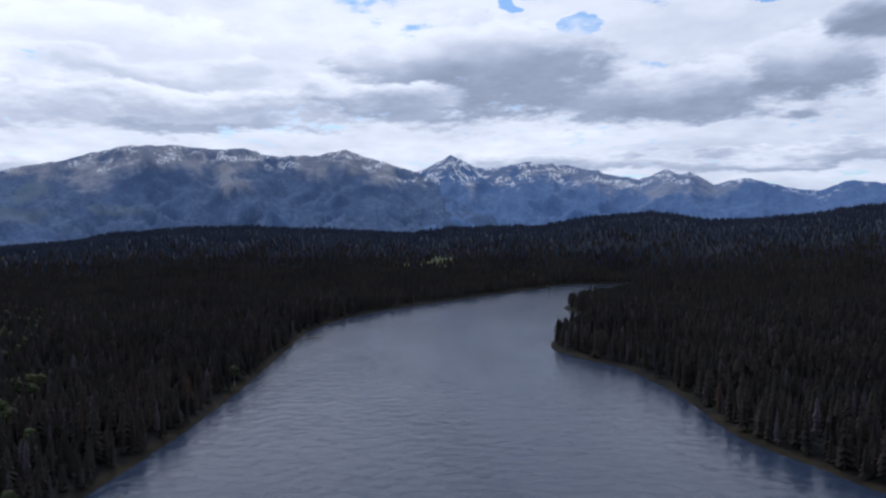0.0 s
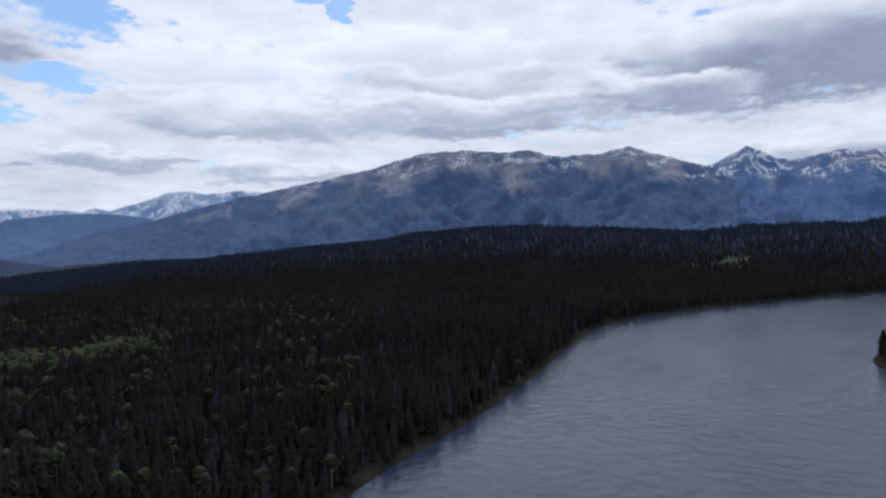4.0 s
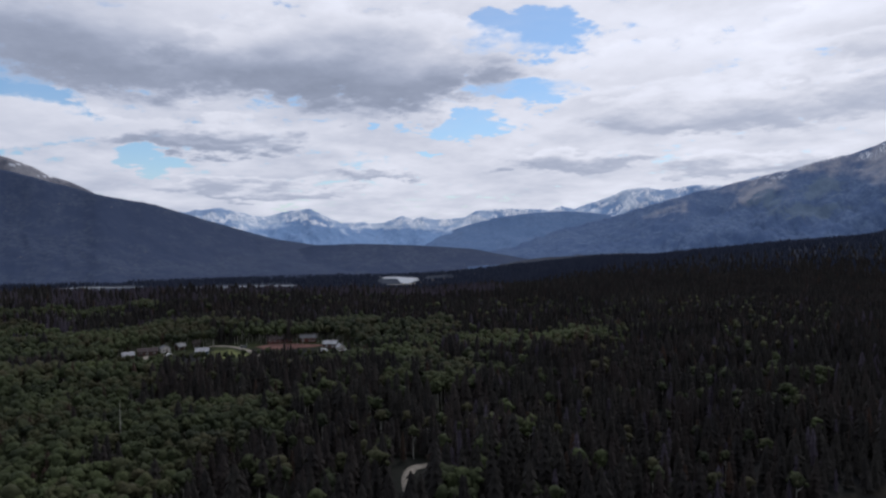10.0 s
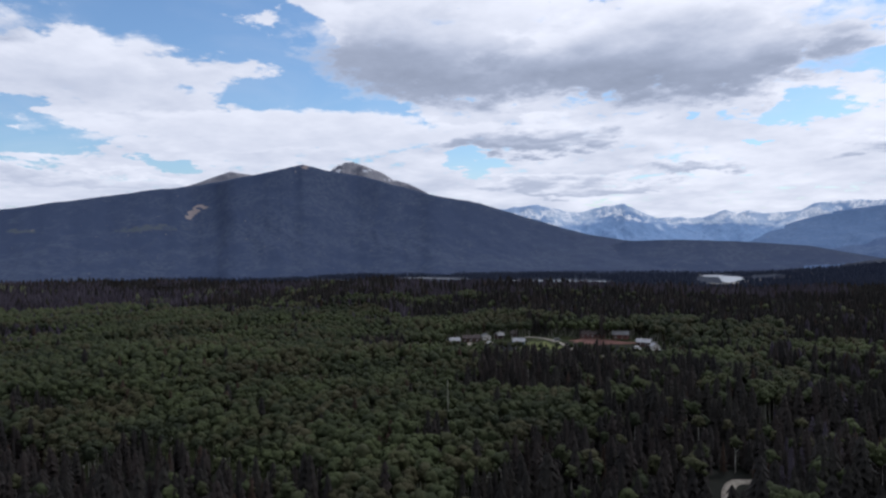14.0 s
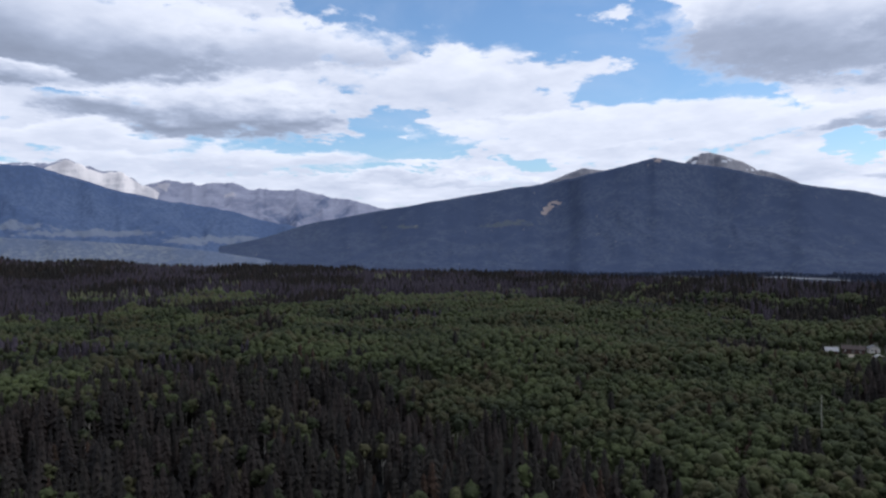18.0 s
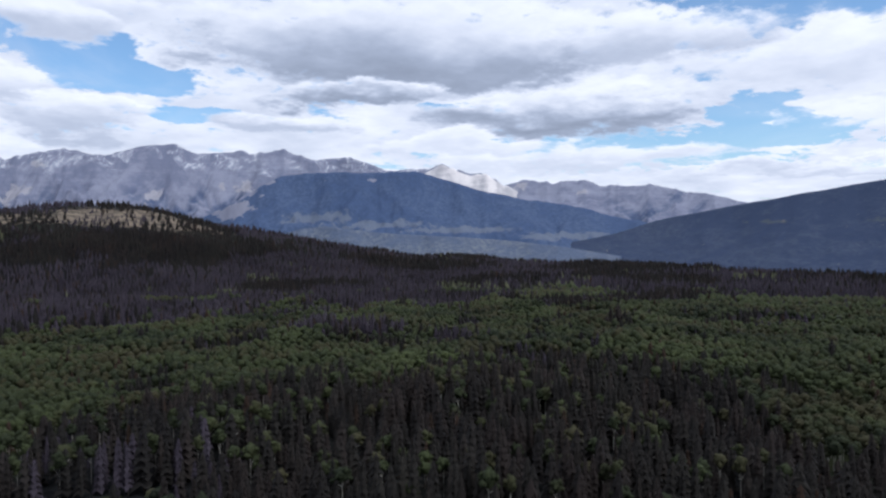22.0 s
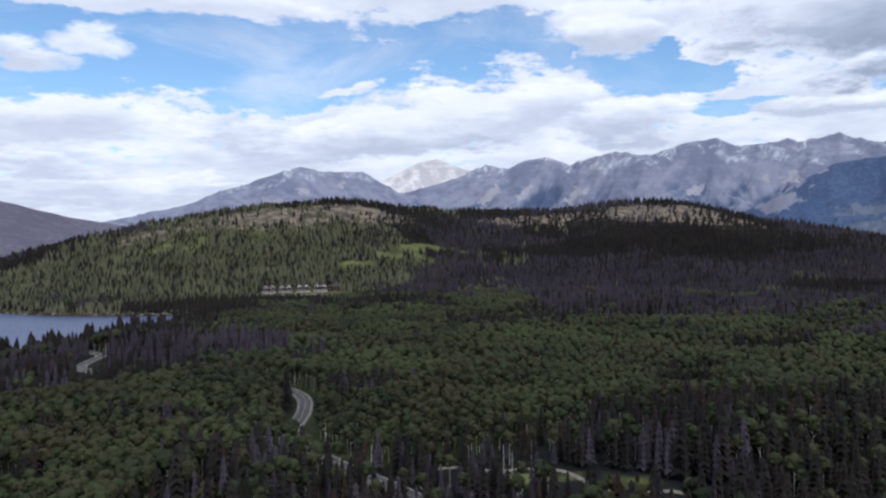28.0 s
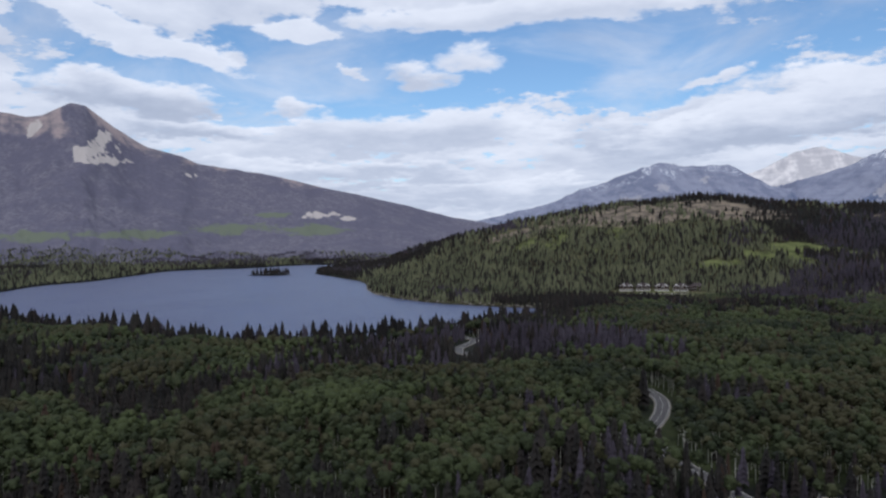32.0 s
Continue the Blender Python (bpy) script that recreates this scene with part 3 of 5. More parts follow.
def grass_at(az, r):
    g = spot(az, r, 187.0, 1245, 100, 48) * 0.72
    g = np.maximum(g, spot(az, r, 184.5, 1300, 130, 46) * 0.75)
    g = np.maximum(g, spot(az, r, 190.5, 1190, 90, 40) * 0.8)
    g = np.maximum(g, spot(az, r, 194.9, 1012, 55, 24) * 1.3)
    g = np.maximum(g, spot(az, r, 76, 505, 70, 26) * 0.55)
    g = np.maximum(g, spot(az, r, 174.5, 230, 30, 10) * 0.85)
    g = np.maximum(g, spot(az, r, 168.5, 228, 26, 14) * 0.85)
    g = np.maximum(g, spot(az, r, 235, 2450, 260, 120))
    g = np.maximum(g, spot(az, r, 1.5, 1370, 120, 90) * 0.6)
    g = np.maximum(g, spot(az, r, 55, 700, 90, 25) * 0.75)
    g = np.maximum(g, spot(az, r, 203, 1330, 230, 190) * 0.52)
    g = np.maximum(g, spot(az, r, 197, 1390, 210, 120) * 0.50)
    x, y = xy(az, r)
    return np.where(g > 0, np.clip(g + (nfbm(x / 28, y / 28, 4, 91) - 0.5) * 1.1, 0, 1.4), 0)


def rock_at(az, r):
    k = np.maximum(spot(az, r, 198, 1450, 210, 105), spot(az, r, 191, 1480, 180, 95) * 0.95)
    k = np.maximum(k, spot(az, r, 165.5, 1530, 230, 125))
    k = np.maximum(k, spot(az, r, 176, 1520, 210, 90) * 0.7)
    return np.maximum(k, spot(az, r, 206, 1400, 110, 60) * 0.9)


def leafy_at(az, r, x, y):
    """How far a stand is of aspens rather than conifers, about 0.5 between the two."""
    n = nfbm(x / 95, y / 95, 4, 51)
    fine = nfbm(x / 26, y / 26, 3, 71) - 0.5
    asp = 0.45 + (n - 0.5) * 3.6 + fine * 1.3
    asp = asp + 0.5 * sstep(az, 66, 100) - 0.68 * (1 - sstep(az, 34, 84)) + 0.25 * sstep(az, 165, 185)
    asp = asp - 0.9 * sstep(r, 690, 900) - 0.5 * sstep(r, 900, 1200) - 0.6 * spot(az, r, 160, 780, 280, 220) - 1.5 * spot(az, r, 143, 225, 165, 100) - 0.4 * spot(az, r, 118, 235, 120, 40) - 0.5 * spot(az, r, 165, 240, 60, 30)
    asp = asp + 0.7 * spot(az, r, 96, 560, 190, 150) - 0.5 * spot(az, r, 118, 330, 130, 60)
    asp = asp - 0.7 * (1 - sstep(az, -4, 8))
    asp = asp + 0.9 * spot(az, r, 76, 440, 120, 62) - 0.8 * sstep(r, 540, 620) * (1 - sstep(az, 84, 100))
    asp = asp - 1.8 * spot(az, r, 202.4, 500, 108, 58) - 1.2 * spot(az, r, 188, 330, 60, 26) - 1.2 * spot(az, r, 222, 400, 70, 30) - 0.6 * spot(az, r, 20, 300, 150, 160)
    # near bearing 70 and past 190 extra dark conifers stand for cloud shade
    asp = asp - 0.2 * spot(az, r, 70, 245, 110, 75) + 0.45 * spot(az, r, 98, 270, 170, 95) + 0.55 * spot(az, r, 166, 430, 230, 170) + 0.35 * spot(az, r, 180, 420, 190, 190) + 0.4 * spot(az, r, 112, 500, 260, 130) - 1.1 * spot(az, r, 178, 205, 90, 60) - 0.30 * sstep(az, 190, 208) - 0.9 * np.clip((nfbm(x / 21, y / 21, 3, 77) - 0.56) * 5, 0, 1)
    return np.clip(asp, 0, 1)


def build_ground():
    rr = np.concatenate([[0.5], np.linspace(30, 200, 12), 200 * (2300 / 200) ** (np.linspace(0.01, 1, 175)), np.linspace(2350, 4900, 24)])
    aa = np.linspace(-90, 270, 760, endpoint=False)
    R, Z = np.meshgrid(rr, aa, indexing="ij")
    x, y = xy(Z, R)
    z = land(x, y)
    P = np.stack([x, y, z], -1)
    # valley lays haze blue on far ground, open a sunlit tone on the hill
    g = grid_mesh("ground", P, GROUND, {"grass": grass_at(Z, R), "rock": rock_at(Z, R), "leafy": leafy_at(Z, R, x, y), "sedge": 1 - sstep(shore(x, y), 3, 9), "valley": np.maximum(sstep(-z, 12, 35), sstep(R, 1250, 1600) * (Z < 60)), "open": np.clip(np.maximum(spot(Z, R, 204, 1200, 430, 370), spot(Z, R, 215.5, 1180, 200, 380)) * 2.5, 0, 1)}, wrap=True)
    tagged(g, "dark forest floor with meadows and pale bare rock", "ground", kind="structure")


build_ground()


# ---- water ----
def water_material(name, base, scale=0.40, rough=0.2, chop=1.0):
    m, t, b = material(name, rough, 0.5)
    b.inputs["IOR"].default_value = 1.33
    c = coords(t)
    put(t, b.inputs["Base Color"], mixc(t, fbm(t, c, 0.006, 4.0).outputs["Fac"], rgb(*base), rgb(*[v * 1.5 for v in base])))
    w = fbm(t, c, scale, 5.0, 0.6, 0.5).outputs["Fac"]
    gust = ramp(t, fbm(t, vm(t, "MULTIPLY", c, (1.0, 0.5, 1.0)), 0.012, 5.0, 0.6).outputs["Fac"], 0.4, 0.65, 0.6, 1.0)
    bumped(t, b, ma(t, "MULTIPLY", w, gust), chop, 1.1)
    return m


WATER = water_material("lake_water", (0.019, 0.028, 0.050), 0.16, 0.12, 0.7)
BLUE_WATER = water_material("blue_lake_water", (0.036, 0.050, 0.112), rough=0.3)


def sheet(name, loop, z, mat):
    me = bpy.data.meshes.new(name)
    bm = bmesh.new()
    f = bm.faces.new([bm.verts.new((p[0], p[1], z)) for p in loop])
    bmesh.ops.triangulate(bm, faces=[f])
    bm.normal_update()
    if bm.faces[:][0].normal.z < 0:
        bmesh.ops.reverse_faces(bm, faces=bm.faces)
    bm.to_mesh(me)
    bm.free()
    me.materials.append(mat)
    return new(name, me)


def grown(loop, d):
    nx, ny = np.roll(loop, -1, 0).T - np.roll(loop, 1, 0).T
    n = np.stack([ny, -nx], 1) / np.hypot(nx, ny)[:, None]
    area = 0.5 * np.sum(loop[:, 0] * np.roll(loop[:, 1], -1) - np.roll(loop[:, 0], -1) * loop[:, 1])
    return loop + n * d * np.sign(area)


tagged(sheet("lake_water", grown(SHORE_A, 3), 0, WATER), "grey rippled lake under a cloudy sky", "lake", kind="structure")
tagged(sheet("far_lake_water", grown(SHORE_B, 3), 0, BLUE_WATER), "blue-grey lake below a wooded hill", "lake", kind="structure")


# ---- mountains ----
SURFACE = {}


def mountain(name, label, mat, nodes, dist, depth=1500, foot=-40, rough=1.0, power=1.25, seed=1, step=0.13, gully=70, jag=0.05, tooth=1.7, shear=0.0, scars=(), greens=()):
    """A range: its summits and saddles by bearing and height in degrees, a broken crest, spurs and gullies down its face."""
    nodes = sorted(nodes)
    a0, a1 = nodes[0][0], nodes[-1][0]
    az = np.arange(a0, a1 + step, step)
    v = np.concatenate([np.linspace(0, 1, 50), np.linspace(1.08, 1.5, 4)])
    V, Z = np.meshgrid(v, az, indexing="ij")
    e = curve(Z, nodes) + jag * (2 * ridged(Z / tooth, Z * 0 + seed, 5, seed) - 1.1)
    bend = (nfbm(Z / 4.0, Z * 0 + 3.0, 3, seed + 4) - 0.5) * 260
    crest = dist + bend
    top = EYE + crest * np.tan(np.radians(e))
    r = crest - depth * (1 - V)
    s = np.clip(V, 0, 1)
    up = s ** power * (1 - 0.12 * np.sin(s * math.pi))
    h = foot + (top - foot) * np.where(V <= 1, up, 1 - (V - 1) * 1.3)
    arc = np.radians(Z) * dist
    warp = (nfbm(arc / 300, r / 500, 3, seed + 9) - 0.5) * 260 + shear * (r + (nfbm(arc / 900, r * 0, 2, seed + 70) - 0.5) * 1400)
    lean = 0.75 * (crest - r) + (nfbm(arc / 260, r / 260, 3, seed + 40) - 0.5) * 240
    broad = gully * 4.6
    left, right = ridged((arc + lean) / broad, r / 900 + seed, 4, seed + 20), ridged((arc - lean) / broad + 7.7, r / 900 + seed, 4, seed + 25)
    down = ridged((arc + warp) / (gully * 3.4), r / 620 + seed, 4, seed + 28)
    g = 0.50 * np.maximum(left, right) + 0.20 * np.minimum(left, right) + 0.30 * down
    g2 = nfbm((arc + warp * 0.4) / 60, r / 75, 4, seed + 30)
    amp = np.sin(np.clip(s, 0, 1) ** 0.8 * math.pi) * (top - foot).clip(0)
    h = h + rough * amp * (0.62 * (g - 0.66) + 0.10 * (g2 - 0.5))
    h = np.minimum(h, top) if rough < 0.4 else h
    lim = EYE + r * np.tan(np.radians(e)) - 2
    h = np.where((V < 1), np.minimum(h, lim), h)
    x, y = xy(Z, r)
    deg = np.degrees(np.arctan2(h - EYE, r))

    def marks(spots):
        q = np.zeros_like(h)
        wz, wd = (nfbm(arc / 70, r / 80, 4, seed + 50) - 0.5) * 3.2, (nfbm(arc / 60, r / 70, 4, seed + 60) - 0.5) * 1.1
        for a, e_, w, k in spots:
            Zw, Dw = Z + wz * min(1.0, w / 1.5), deg + wd * min(1.0, k / 0.6)
            q = np.maximum(q, np.clip(1.25 - np.hypot((Zw - a + 0.7 * (Dw - e_)) / w, (Dw - e_) / k), 0, 1))
        return q

    SURFACE[seed] = (Z, r, h)
    flow = np.stack([(arc + warp) / 100, r / 100, h * 0 + seed], -1)
    ob = grid_mesh(name, np.stack([x, y, h], -1), mat, {"up": np.clip((h - foot) / np.maximum(0.55 * top + 0.45 * top.max() - foot, 60), 0, 1), "flow": flow, "spur": np.clip((g - 0.66) * 3.0 + 0.5, 0, 1), "scar": marks(scars), "grassy": marks(greens)})
    return tagged(ob, label, "mountain", "mountains round the valley")


mountain("mountain", "long grey mountain, haze-blue, with snow streaks under its crest", MT_BLUE,
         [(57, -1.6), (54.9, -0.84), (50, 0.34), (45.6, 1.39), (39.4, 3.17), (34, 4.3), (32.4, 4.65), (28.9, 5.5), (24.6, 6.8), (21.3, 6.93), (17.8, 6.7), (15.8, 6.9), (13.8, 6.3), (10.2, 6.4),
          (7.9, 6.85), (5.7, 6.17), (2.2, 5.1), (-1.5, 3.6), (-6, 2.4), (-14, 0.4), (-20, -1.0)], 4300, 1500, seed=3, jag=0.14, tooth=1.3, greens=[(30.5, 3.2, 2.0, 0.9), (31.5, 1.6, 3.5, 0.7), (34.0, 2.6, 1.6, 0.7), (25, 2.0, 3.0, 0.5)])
mountain("mountain", "snow-streaked haze-blue pyramid peaks in a row", MT_PEAKS,
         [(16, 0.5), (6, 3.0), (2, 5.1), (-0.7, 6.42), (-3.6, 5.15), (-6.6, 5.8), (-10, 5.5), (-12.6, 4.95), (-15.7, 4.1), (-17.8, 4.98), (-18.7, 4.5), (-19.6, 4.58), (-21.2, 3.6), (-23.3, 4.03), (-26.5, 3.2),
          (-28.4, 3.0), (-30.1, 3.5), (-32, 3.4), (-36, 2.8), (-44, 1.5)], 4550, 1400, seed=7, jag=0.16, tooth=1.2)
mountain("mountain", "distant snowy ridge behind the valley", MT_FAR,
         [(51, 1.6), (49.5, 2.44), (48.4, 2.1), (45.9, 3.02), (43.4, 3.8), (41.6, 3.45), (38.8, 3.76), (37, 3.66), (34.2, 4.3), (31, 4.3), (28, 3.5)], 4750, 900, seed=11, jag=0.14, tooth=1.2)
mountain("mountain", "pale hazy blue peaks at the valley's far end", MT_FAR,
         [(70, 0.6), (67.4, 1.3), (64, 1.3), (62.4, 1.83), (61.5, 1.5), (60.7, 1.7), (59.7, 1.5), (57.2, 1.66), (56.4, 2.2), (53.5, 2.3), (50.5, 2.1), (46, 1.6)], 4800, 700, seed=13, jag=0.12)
mountain("mountain", "low haze-blue ridge at the valley's side", MT_MID,
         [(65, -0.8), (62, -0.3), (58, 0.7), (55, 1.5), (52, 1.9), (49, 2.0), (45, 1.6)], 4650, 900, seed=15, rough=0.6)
mountain("mountain", "twin haze-blue peaks with snow, far down the valley", MT_FAR,
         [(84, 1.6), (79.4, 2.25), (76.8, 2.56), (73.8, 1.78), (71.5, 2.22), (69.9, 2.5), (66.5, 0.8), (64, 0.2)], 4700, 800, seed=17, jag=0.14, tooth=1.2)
mountain("mountain", "low dark wooded hill on the valley floor", MT_DARK,
         [(78, -3.2), (76, -2.5), (72, -1.1), (69.7, -0.5), (66, -0.42), (61.4, -0.6), (56.8, -0.95), (51, -2.06), (46, -3.2)], 3300, 500, foot=-58, seed=18, rough=0.3, jag=0.02)
mountain("mountain", "broad dark wooded mountain with a pale slide scar", MT_DARK,
         [(154, -3.4), (146, -2.2), (139, -1.45), (134, -0.95), (130, -0.5), (127.4, -0.05), (123.9, 1.04), (116.3, 2.4), (107.8, 3.75), (103.4, 4.3), (98.8, 5.25), (95.7, 5.95), (94.1, 5.55), (92, 5.2), (90.4, 4.9), (85.4, 3.5), (81.4, 2.77),
          (77.1, 1.34), (72.2, -0.05), (69, -0.5), (66, -1.5), (60, -3.3)], 3550, 950, foot=-57, seed=19, rough=0.24, jag=0.06, scars=[(104.2, 2.15, 0.5, 0.5), (103.3, 2.6, 0.9, 0.22), (95.8, 5.75, 1.0, 0.22)],
         greens=[(107, 1.0, 2.5, 0.35), (116, 0.8, 1.5, 0.15)])
mountain("mountain", "rocky summit with snow patches behind a wooded shoulder", MT_ROCK,
         [(95.6, 4.6), (94.4, 5.27), (93.6, 5.43), (93.1, 5.86), (92.4, 6.15), (91.7, 6.17), (90.8, 5.87), (89.5, 5.38), (88.5, 4.77), (87.2, 4.38), (86.0, 3.81), (84.6, 2.98)], 4350, 500, seed=23, jag=0.05, step=0.07, scars=[(93.4, 5.75, 0.5, 0.4), (93.9, 5.45, 0.5, 0.25), (92.4, 6.05, 0.5, 0.2), (92.9, 5.4, 0.3, 0.4), (90.3, 5.5, 0.9, 0.14), (88.6, 4.8, 0.8, 0.14)])
mountain("mountain", "small grey peak behind a wooded ridge", MT_ROCK, [(105, 4.0), (103.5, 4.55), (101.3, 5.35), (99.7, 5.12), (97, 4.7)], 4550, 500, seed=25)
# bare slabs; those round bearing 136 have sunlight put into their colour
SLABS = [(179.5, 3.4, 0.8, 0.9), (176.4, 3.6, 0.6, 0.8), (172.6, 3.2, 0.9, 1.0), (171, 5.4, 0.7, 0.3), (163.5, 3.3, 0.7, 0.6), (157, 4.1, 1.6, 0.5), (153.8, 3.0, 0.9, 0.7), (137.6, 4.6, 0.8, 0.5), (134.6, 3.9, 0.9, 0.5), (129.7, 3.4, 0.8, 0.4)]
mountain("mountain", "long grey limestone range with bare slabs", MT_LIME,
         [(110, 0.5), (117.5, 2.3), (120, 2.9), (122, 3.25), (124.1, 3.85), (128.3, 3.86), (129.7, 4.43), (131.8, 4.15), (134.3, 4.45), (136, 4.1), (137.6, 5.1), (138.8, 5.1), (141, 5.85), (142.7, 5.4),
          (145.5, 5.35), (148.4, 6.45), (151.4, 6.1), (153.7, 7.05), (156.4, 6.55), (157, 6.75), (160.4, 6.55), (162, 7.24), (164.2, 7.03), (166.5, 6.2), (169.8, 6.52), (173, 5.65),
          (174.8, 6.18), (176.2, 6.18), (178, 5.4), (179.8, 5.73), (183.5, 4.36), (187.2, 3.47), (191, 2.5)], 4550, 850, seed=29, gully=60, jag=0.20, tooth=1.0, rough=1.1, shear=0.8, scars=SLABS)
mountain("mountain", "dark haze-blue wooded ridge before the limestone range", MT_FRONT,
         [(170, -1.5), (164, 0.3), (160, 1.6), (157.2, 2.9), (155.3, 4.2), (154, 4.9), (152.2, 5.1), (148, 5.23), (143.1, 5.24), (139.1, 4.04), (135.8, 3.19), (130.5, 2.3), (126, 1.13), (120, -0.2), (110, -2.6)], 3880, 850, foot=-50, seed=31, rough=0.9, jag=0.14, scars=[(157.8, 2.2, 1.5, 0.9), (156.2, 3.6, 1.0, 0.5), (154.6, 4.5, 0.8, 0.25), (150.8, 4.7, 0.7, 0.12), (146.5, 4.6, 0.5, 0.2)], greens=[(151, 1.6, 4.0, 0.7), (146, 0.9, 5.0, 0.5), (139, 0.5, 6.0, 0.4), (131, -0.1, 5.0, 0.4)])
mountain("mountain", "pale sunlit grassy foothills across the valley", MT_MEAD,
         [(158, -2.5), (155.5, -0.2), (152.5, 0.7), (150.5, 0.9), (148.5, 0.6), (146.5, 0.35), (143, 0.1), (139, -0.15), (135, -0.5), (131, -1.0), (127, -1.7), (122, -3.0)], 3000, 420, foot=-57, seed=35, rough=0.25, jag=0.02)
mountain("mountain", "sunlit pale limestone peak", MT_SUNLIT, [(191, 3.8), (188.6, 4.6), (187.7, 4.85), (185.4, 5.98), (183.7, 6.33), (181.7, 5.5), (179, 4.8)], 4780, 700, seed=37, jag=0.08)
mountain("mountain", "sunlit pinkish limestone crags above a wooded ridge", MT_SUNLIT, [(143.4, 4.6), (141.1, 5.80), (140.2, 5.5), (138.7, 4.95), (137.5, 5.05), (136.3, 4.3), (134.8, 3.6)], 4420, 500, seed=39, jag=0.14, tooth=0.9)
mountain("mountain", "grey limestone mountain with a broad rounded top", MT_LIME,
         [(212, 0.6), (207.9, 1.72), (203.6, 2.6), (201, 3.8), (198.9, 4.4), (194.9, 5.75), (192.7, 5.3), (190, 5.3), (188.6, 4.6), (187, 3.6), (183, 2.6)], 4450, 1200, seed=41, gully=70, jag=0.16, tooth=1.2, rough=1.0, shear=-0.7, scars=[(194.5, 3.8, 0.8, 0.5), (197, 3.0, 1.0, 0.3), (191.5, 4.2, 0.6, 0.4)])
mountain("mountain", "reddish-grey peak above long purple-brown wooded slopes", MT_PYR,
         [(262, 3.0), (254, 6.0), (248, 8.3), (244.5, 8.96), (243, 8.75), (242, 8.9), (240.2, 9.92), (239.2, 9.8), (237.4, 8.4), (235.1, 7.0), (232.7, 6.45), (231.5, 5.9), (226, 5.13), (222.5, 4.3),
          (216, 2.9), (211.4, 1.7), (209, 1.3), (204, 0.2)], 4000, 1650, foot=2, seed=43, rough=0.35, power=1.7, scars=[(239.0, 6.6, 1.6, 0.55), (238.0, 5.9, 2.2, 0.3), (238.4, 7.4, 0.8, 0.6), (222.3, 1.95, 1.6, 0.3), (220.2, 1.6, 1.1, 0.25), (242.5, 8.0, 0.5, 0.8), (232, 5.0, 1.5, 0.12)],
         greens=[(229, 0.9, 4.5, 0.55), (223, 0.8, 4.0, 0.5), (242, 0.4, 5.0, 0.5), (236, 0.5, 4.0, 0.4), (226, 2.0, 2.0, 0.3)])
mountain("mountain", "dark wooded hills beyond the lake", MT_DARK, [(258, 2.0), (264, 3.2), (272, 3.0), (285, 2.4), (300, 2.0), (318, 1.4)], 4200, 1200, seed=47, rough=0.6)


# ---- trees ----
def tri_cone(n, z0, z1, r0, jag, rng):
    """A ragged skirt of boughs: n spikes drooping from the trunk."""
    V, F = [(0.0, 0.0, z1)], []
    for i in range(n):
        a, b = 2 * math.pi * i / n, 2 * math.pi * (i + 0.5) / n
        ra, rb = r0 * (0.75 + 0.5 * rng.random()), r0 * (jag + 0.2 * rng.random())
        V += [(math.cos(a) * ra, math.sin(a) * ra, z0 - 0.02 * rng.random()), (math.cos(b) * rb, math.sin(b) * rb, z0 + (z1 - z0) * 0.35)]
    for i in range(2 * n):
        F.append((0, 1 + i, 1 + (i + 1) % (2 * n)))
    return V, F


def stem(h, r, lean=0.0, sides=3):
    V, F = [], []
    for k, (z, q) in enumerate(((0.0, r), (h, r * 0.35))):
        for i in range(sides):
            a = 2 * math.pi * i / sides
            V.append((math.cos(a) * q + lean * z, math.sin(a) * q, z))
    for i in range(sides):
        j = (i + 1) % sides
        F += [(i, j, sides + j), (i, sides + j, sides + i)]
    return V, F


class Model:
    """Triangles of one tree of height 1, each with its material: 0 bark, 1 leaf."""

    def __init__(self):
        self.V, self.F, self.M = [], [], []

    def add(self, vf, m):
        o = len(self.V)
        self.V += vf[0]
        self.F += [tuple(i + o for i in f) for f in vf[1]]
        self.M += [m] * len(vf[1])

    def arrays(self):
        return np.array(self.V, float), np.array(self.F, int), np.array(self.M, int)


def conifer(rng, tiers, spikes, wide, bare=0.08, sparse=1.0):
    m = Model()
    if tiers > 3:
        m.add(stem(0.9, 0.016), 0)
    for k in range(tiers):
        t = k / tiers
        z0 = bare + (1 - bare) * t * 0.97
        z1 = min(1.0, z0 + (1 - bare) / tiers * (1.45 if tiers > 3 else 1.9))
        m.add(tri_cone(spikes, z0, z1, wide * (1 - t) ** 0.62 * sparse * (0.85 + 0.3 * rng.random()) + 0.012, 0.62, rng), 1)
    return m.arrays()


def sprigs(m, rng, n, x, y, z, rx, rz, size):
    """Loose leaves round a tuft."""
    for i in range(n):
        u, w = rng.random() * 2 * math.pi, rng.random() * 1.6 - 0.6
        s = math.sqrt(max(0.0, 1 - w * w))
        out = Vector((math.cos(u) * s, math.sin(u) * s, w))
        c = Vector((x + out.x * rx, y + out.y * rx, z + out.z * rz))
        out = (out + Vector((rng.random() - 0.5, rng.random() - 0.5, rng.random())) * 0.5).normalized()
        a = out.orthogonal().normalized()
        b = out.cross(a)
        k = rng.random() * 6.28
        pts = [c + (a * math.cos(k + j * 2.094) + b * math.sin(k + j * 2.094)) * size * (0.6 + 0.7 * rng.random()) for j in range(3)]
        m.add(([tuple(p) for p in pts], [(0, 1, 2)]), 1)


